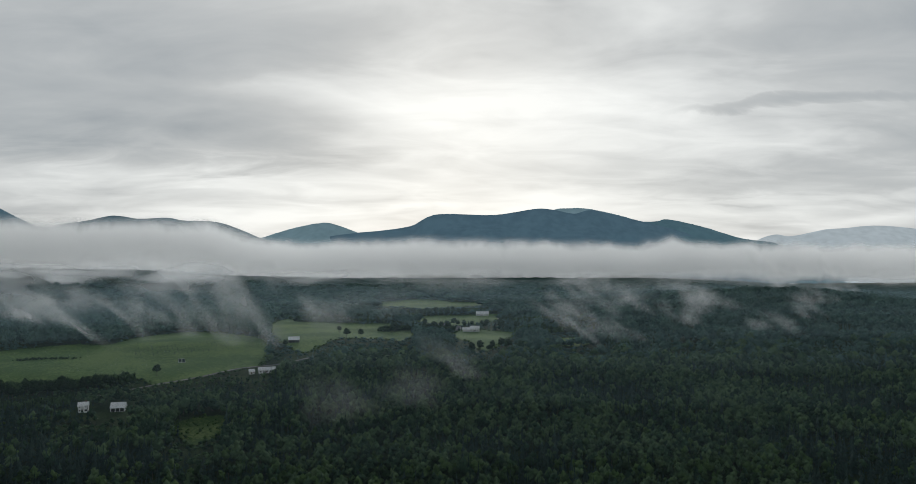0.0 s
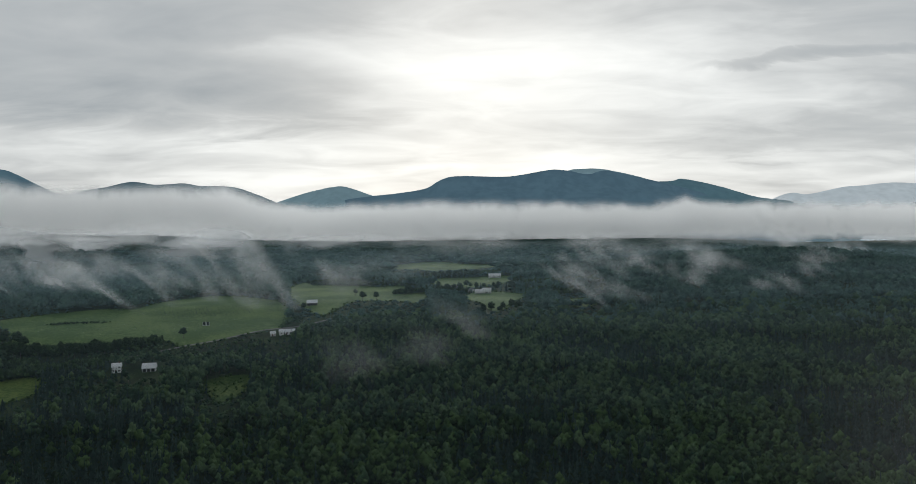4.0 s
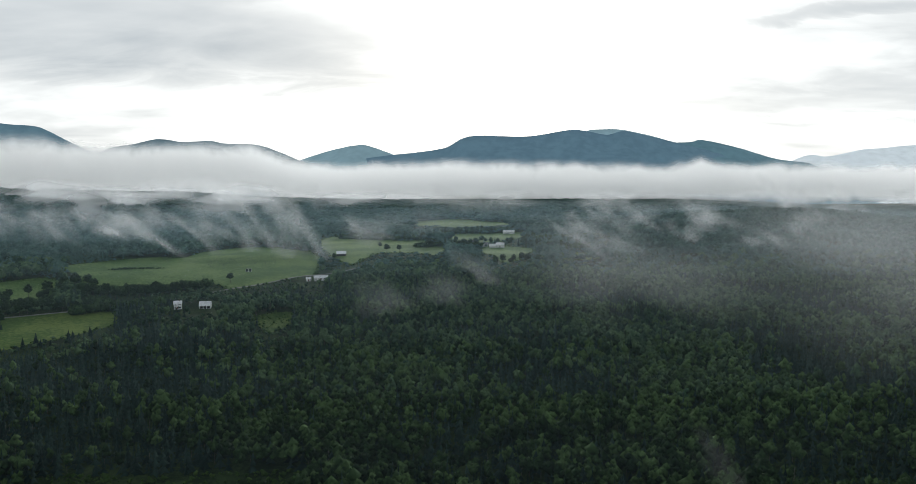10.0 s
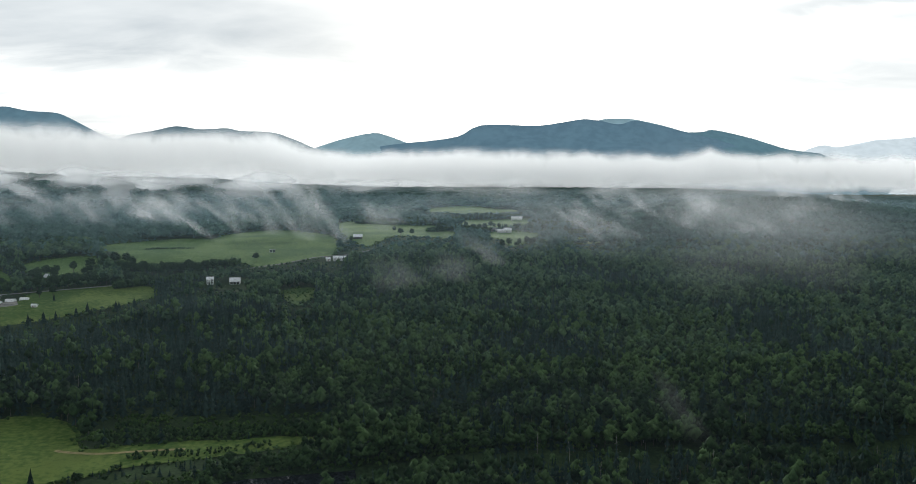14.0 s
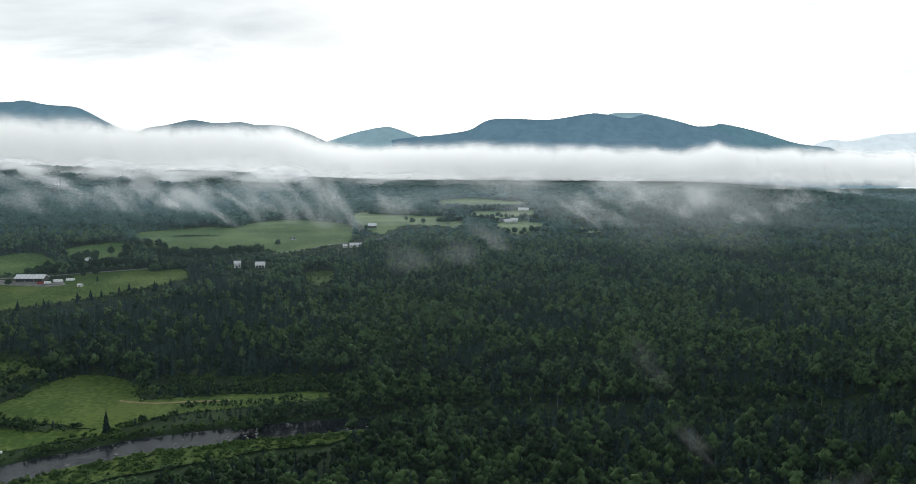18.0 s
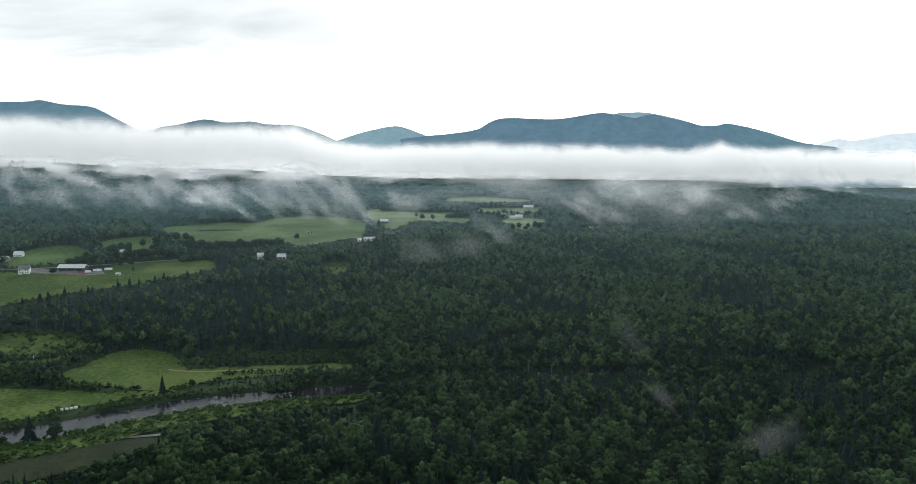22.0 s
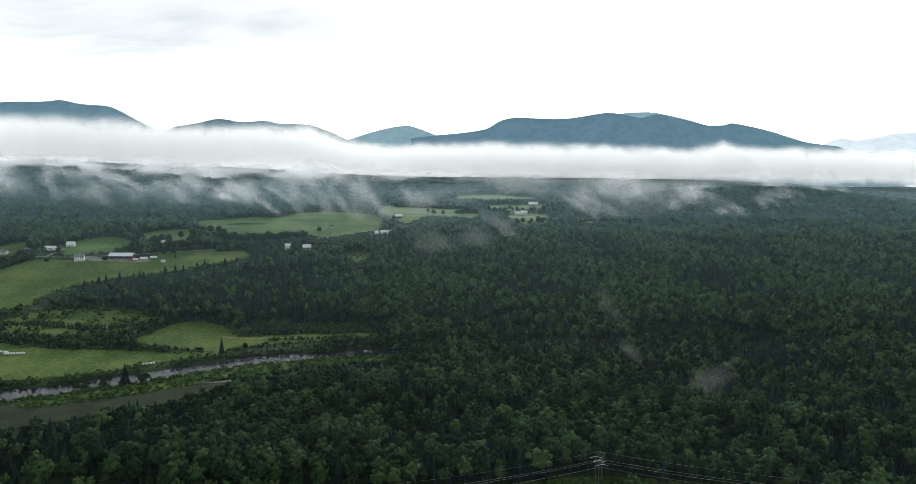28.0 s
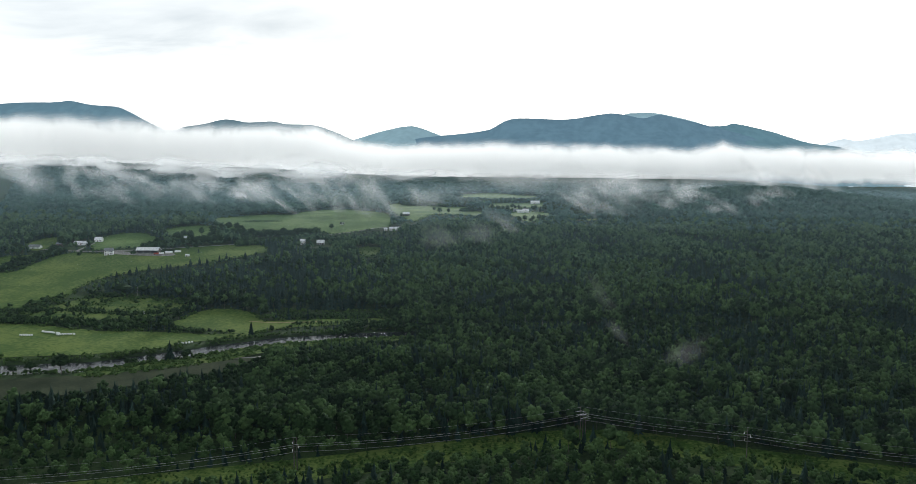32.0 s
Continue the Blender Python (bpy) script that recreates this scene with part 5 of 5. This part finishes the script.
def stand(ob, x, y, h, wide=1.0):
    """Moves or copies the pattern tree to a place, at that height."""
    m = pose(x, y, z_at(x, y) - 0.1, 0, 0, random.uniform(0, 360))
    made = ob if not ob.get("used") else copy_thing(ob, m)
    ob["used"] = 1
    made.matrix_world = m
    made.scale = (h * wide, h * wide, h)
    return made


ROUND = tree_thing("round_tree", broadleaf(201, 16, 220, 0.028), M_LEAF, 0.6, 0.022, "round leafy tree standing alone at a field edge", "tree", M_BARK)
OVAL = tree_thing("leafy_tree", broadleaf(202, 14, 180, 0.030), M_LEAF, 0.6, 0.020, "leafy tree in the hedge beside the fields", "tree", M_BARK)
FIR = tree_thing("spruce_tree", spruce(203, 18, 5, 0.20), M_NEEDLE, 0.8, 0.016, "tall dark spruce standing alone by the river", "tree", M_BARK)
for x, y, h, w in ((-248, -7, 13, 1.4), (-267, -8, 8, 1.6), (-276, -12, 6, 1.6), (-224, 26, 5, 1.9), (-217, 22, 6, 1.8), (-208, 26, 5.5, 1.8), (-188, 36, 7, 1.5), (-188, 33, 7.5, 1.2), (-159, 118, 6, 1.1), (-243, 621, 11, 1.1), (-353, 138, 10, 1.2), (-372, 128, 7, 1.2), (-341, 139, 6, 1.3),
                   (-432, 415, 8, 1.4), (-300, 575, 12, 1.2), (-285, 562, 11, 1.2), (-318, 560, 11, 1.2), (-160, 742, 9, 1.2), (-105, 800, 12, 1.2), (-90, 806, 11, 1.2),
                   (-383, 585, 15, 1.3), (-372, 588, 14, 1.3), (-390, 578, 13, 1.4), (-362, 580, 12, 1.4), (-396, 590, 11, 1.3), (-424, 508, 12, 1.3), (-414, 502, 11, 1.3), (-405, 512, 13, 1.2), (-418, 520, 14, 1.2), (-545, 500, 13, 1.3), (-553, 492, 12, 1.3), (-541, 510, 11, 1.3)):
    stand(ROUND, x, y, h, w)
for x, y, h, w in ((-394, 557, 14, 1.2), (-405, 545, 13, 1.2), (-384, 562, 12, 1.2), (-414, 530, 12, 1.2), (-428, 522, 11, 1.2), (-344, 527, 12, 1.2), (-356, 530, 10, 1.2), (-459, 535, 13, 1.2), (-448, 528, 12, 1.2),
                   (-494, 404, 7, 1.3), (-556, 466, 13, 1.2), (-549, 458, 12, 1.3), (-586, 530, 12, 1.2), (-601, 464, 9, 1.3), (-540, 372, 8, 1.3), (-545, 352, 7, 1.3), (-534, 410, 9, 1.2), (-436, 480, 10, 1.2),
                   (-380, 448, 8, 1.2), (-372, 455, 9, 1.2), (-225, 985, 9, 1.1), (-205, 990, 9, 1.1), (8, 905, 11, 1.1), (28, 915, 12, 1.0), (54, 905, 11, 1.1), (-22, 912, 10, 1.2), (-36, 900, 10, 1.2), (75, 905, 12, 1.1),
                   (92, 890, 12, 1.2), (100, 1060, 12, 1.2), (-60, 900, 11, 1.2), (-120, 850, 9, 1.2), (-60, 860, 10, 1.2), (120, 850, 10, 1.3), (150, 850, 11, 1.3), (-251, 536, 7, 1.2), (-228, 538, 6, 1.2), (-275, 540, 9, 1.2)):
    stand(OVAL, x, y, h, w)
g = np.random.default_rng(33)
for ax, ay, bx, by, count in ((-205, 1002, -60, 990, 14), (-50, 1103, 84, 1116, 12), (-62, 872, 8, 906, 10), (96, 852, 180, 846, 8), (-30, 940, 70, 945, 8), (-420, 470, -380, 500, 6), (-545, 340, -532, 420, 8), (-600, 430, -570, 420, 5), (-405, 470, -320, 522, 14), (-330, 545, -262, 588, 14), (-400, 540, -330, 560, 9), (-160, 1010, -105, 1018, 16), (-190, 1024, -165, 1026, 4), (-57, 1090, 36, 1084, 14), (-45, 885, 0, 896, 8), (70, 915, 96, 990, 14), (120, 748, 180, 740, 8), (30, 705, 70, 735, 8)):
    for k in range(count):
        s = (k + g.uniform(0.1, 0.9)) / count
        stand(OVAL, ax + (bx - ax) * s + g.uniform(-3, 3), ay + (by - ay) * s + g.uniform(-4, 4), g.uniform(7, 12.5), g.uniform(1.0, 1.35))
for x, y, h, w in ((-197, 30, 14, 1.35), (-171, 107, 12, 1.0), (33, 898, 14, 0.9), (66, 900, 13, 0.9), (100, 900, 13, 1.0), (106, 905, 14, 1.0), (-362, 440, 6, 1.1), *((-398 + 5.4 * k + 5 * math.sin(k * 2.1), 318 + 4.9 * k + 5 * math.sin(k * 1.3), 8.0 + 2.8 * math.sin(k * 2.7), 1.2) for k in range(22))):
    stand(FIR, x, y, h, w)

dead = tagged(new("dead_tree"), "bare pale dead tree standing in the wood", "tree", "dead trees")
bm = bmesh.new()
rod(bm, (0, 0, -0.3), (0.1, 0.05, 12.5), 0.12, 0.04, 6)
part("trunk", bm, M_PALE, dead)
for k in range(9):
    bm = bmesh.new()
    a, z = k * 2.4, 4 + k * 0.9
    rod(bm, (0.05, 0.02, z), (math.cos(a) * (1.9 - 0.14 * k), math.sin(a) * (1.9 - 0.14 * k), z + 0.5), 0.05, 0.015, 4)
    part("branch", bm, M_PALE, dead)
first = True
for x, y, s in ((50, 150, 1.0), (73, 160, 1.1), (92, 106, 0.9), (141, 190, 1.0), (89, 180, 1.1), (60, 128, 0.9), (110, 140, 1.0), (128, 120, 0.85), (36, 162, 0.9), (105, 85, 0.8), (150, 60, 0.9),
                (-8, -60, 0.9), (30, -58, 0.85), (185, 150, 1.0), (160, 110, 0.9), (-330, 235, 0.9), (-272, 222, 1.0), (-225, 236, 0.9), (220, 90, 0.9), (-60, 210, 0.9), (12, 205, 1.0), (70, 60, 0.8)):
    m = pose(x, y, z_at(x, y), random.uniform(-4, 4), random.uniform(-4, 4), random.uniform(0, 360))
    ob = dead if first else copy_thing(dead, m)
    first = False
    ob.matrix_world = m @ Matrix.Scale(s, 4)

# tall thin pines by the river wood, with their trunks bare below
PINE = tree_thing("pine_tree", joined([(v * (0.62, 0.62, 0.5) + (0, 0, 0.5), f) for v, f in (spruce(301, 6, 6, 0.24),)]), M_NEEDLE, 0.95, 0.013, "tall thin pine with a bare lower trunk in the wood", "tree", M_BARK)
g = np.random.default_rng(21)
for k in range(46):
    x, y = g.uniform(25, 150), g.uniform(95, 190)
    if line_distance(np.array([x]), np.array([y]), RIVER_LINE)[0] > 7:
        stand(PINE, x, y, g.uniform(13, 17), g.uniform(0.9, 1.3))

stone = None
for k in range(26):
    x = g.uniform(-215, -40) if k > 8 else g.uniform(-112, -98)
    i = int(np.argmin(np.abs(RIVER_LINE[:, 0] - x)))
    y = RIVER_LINE[i, 1] + g.uniform(-8, 8)
    s = g.uniform(0.5, 1.1)
    m = pose(x, y, -1.35, 0, 0, g.uniform(0, 360)) @ Matrix.Scale(s, 4)
    if stone is None:
        v, f = icosahedron()
        v = v * (1.0, 0.75, 0.5) * np.random.default_rng(4).uniform(0.8, 1.2, (12, 1)) + (0, 0, 0.1)
        stone = tagged(new("river_stone", mesh_of("river_stone", v, f, M_STONE)), "pale boulder breaking the surface of the river", "stone", "river stones")
        stone.matrix_world = m
    else:
        copy_thing(stone, m).matrix_world = m

for key, pts, half in (("sand_strip", [(-166, 36), (-156, 40), (-144, 44), (-136, 49)], 1.3), ("mown_track", [(-190, 155), (-184, 153), (-168, 152), (-150, 156), (-130, 160)], 1.2)):
    line = rounded(pts, 5, closed=False)
    tagged(new(key, mesh_of(key, *strip(line, half, 0.5), M_GRAVEL if key == "sand_strip" else M_STRAW, smooth_shade=True)), "pale strip of sand" if key == "sand_strip" else "straw-coloured track in the mown meadow", "track", kind="structure")

# young firs in rows, and two white-framed panels in the hay field
rows = []
for r_ in range(9):
    for c_ in range(24):
        x, y = -312 + c_ * 3.6 + r_ * 2.4, 742 - r_ * 5.2 + c_ * 1.3
        if g.uniform() < 0.85:
            rows.append((x + g.normal(0, 0.4), y + g.normal(0, 0.4)))
rows = np.array(rows)
planted("fir_nursery", SPRUCY[2], np.c_[rows, land(rows[:, 0], rows[:, 1])], g.uniform(1.6, 3.2, len(rows)), np.full(len(rows), 2.0), M_NEEDLE, "rows of young firs planted in the hay field", "nursery")
for k in range(2):
    base = tagged(new("solar_panel"), "tilted panel in a white frame in the hay field", "solar panel", "field panels")
    x, y = -242 + 3.4 * k, 673
    base.matrix_world = pose(x, y, z_at(x, y) + 0.3, 0, 0, 10)
    bm = bmesh.new()
    box(bm, -1.2, 1.2, -0.05, 0.05, 0.8, 3.8)
    p = part("panel", bm, M_GLASS, base)
    bm = bmesh.new()
    for q in (-1.3, 1.3):
        box(bm, q - 0.12, q + 0.12, -0.1, 0.1, 0.0, 4.0)
    box(bm, -1.18, 1.18, -0.1, 0.1, 3.82, 4.0)
    box(bm, -1.18, 1.18, -0.1, 0.1, 0.6, 0.78)
    part("panel_frame", bm, M_WHITE, base)
house("trailer", -292, 172, 4, 2.2, 1.8, 0.5, 10, M_WHITE, M_TIN, "small white trailer at the edge of the brush", "trailer", windows=1)
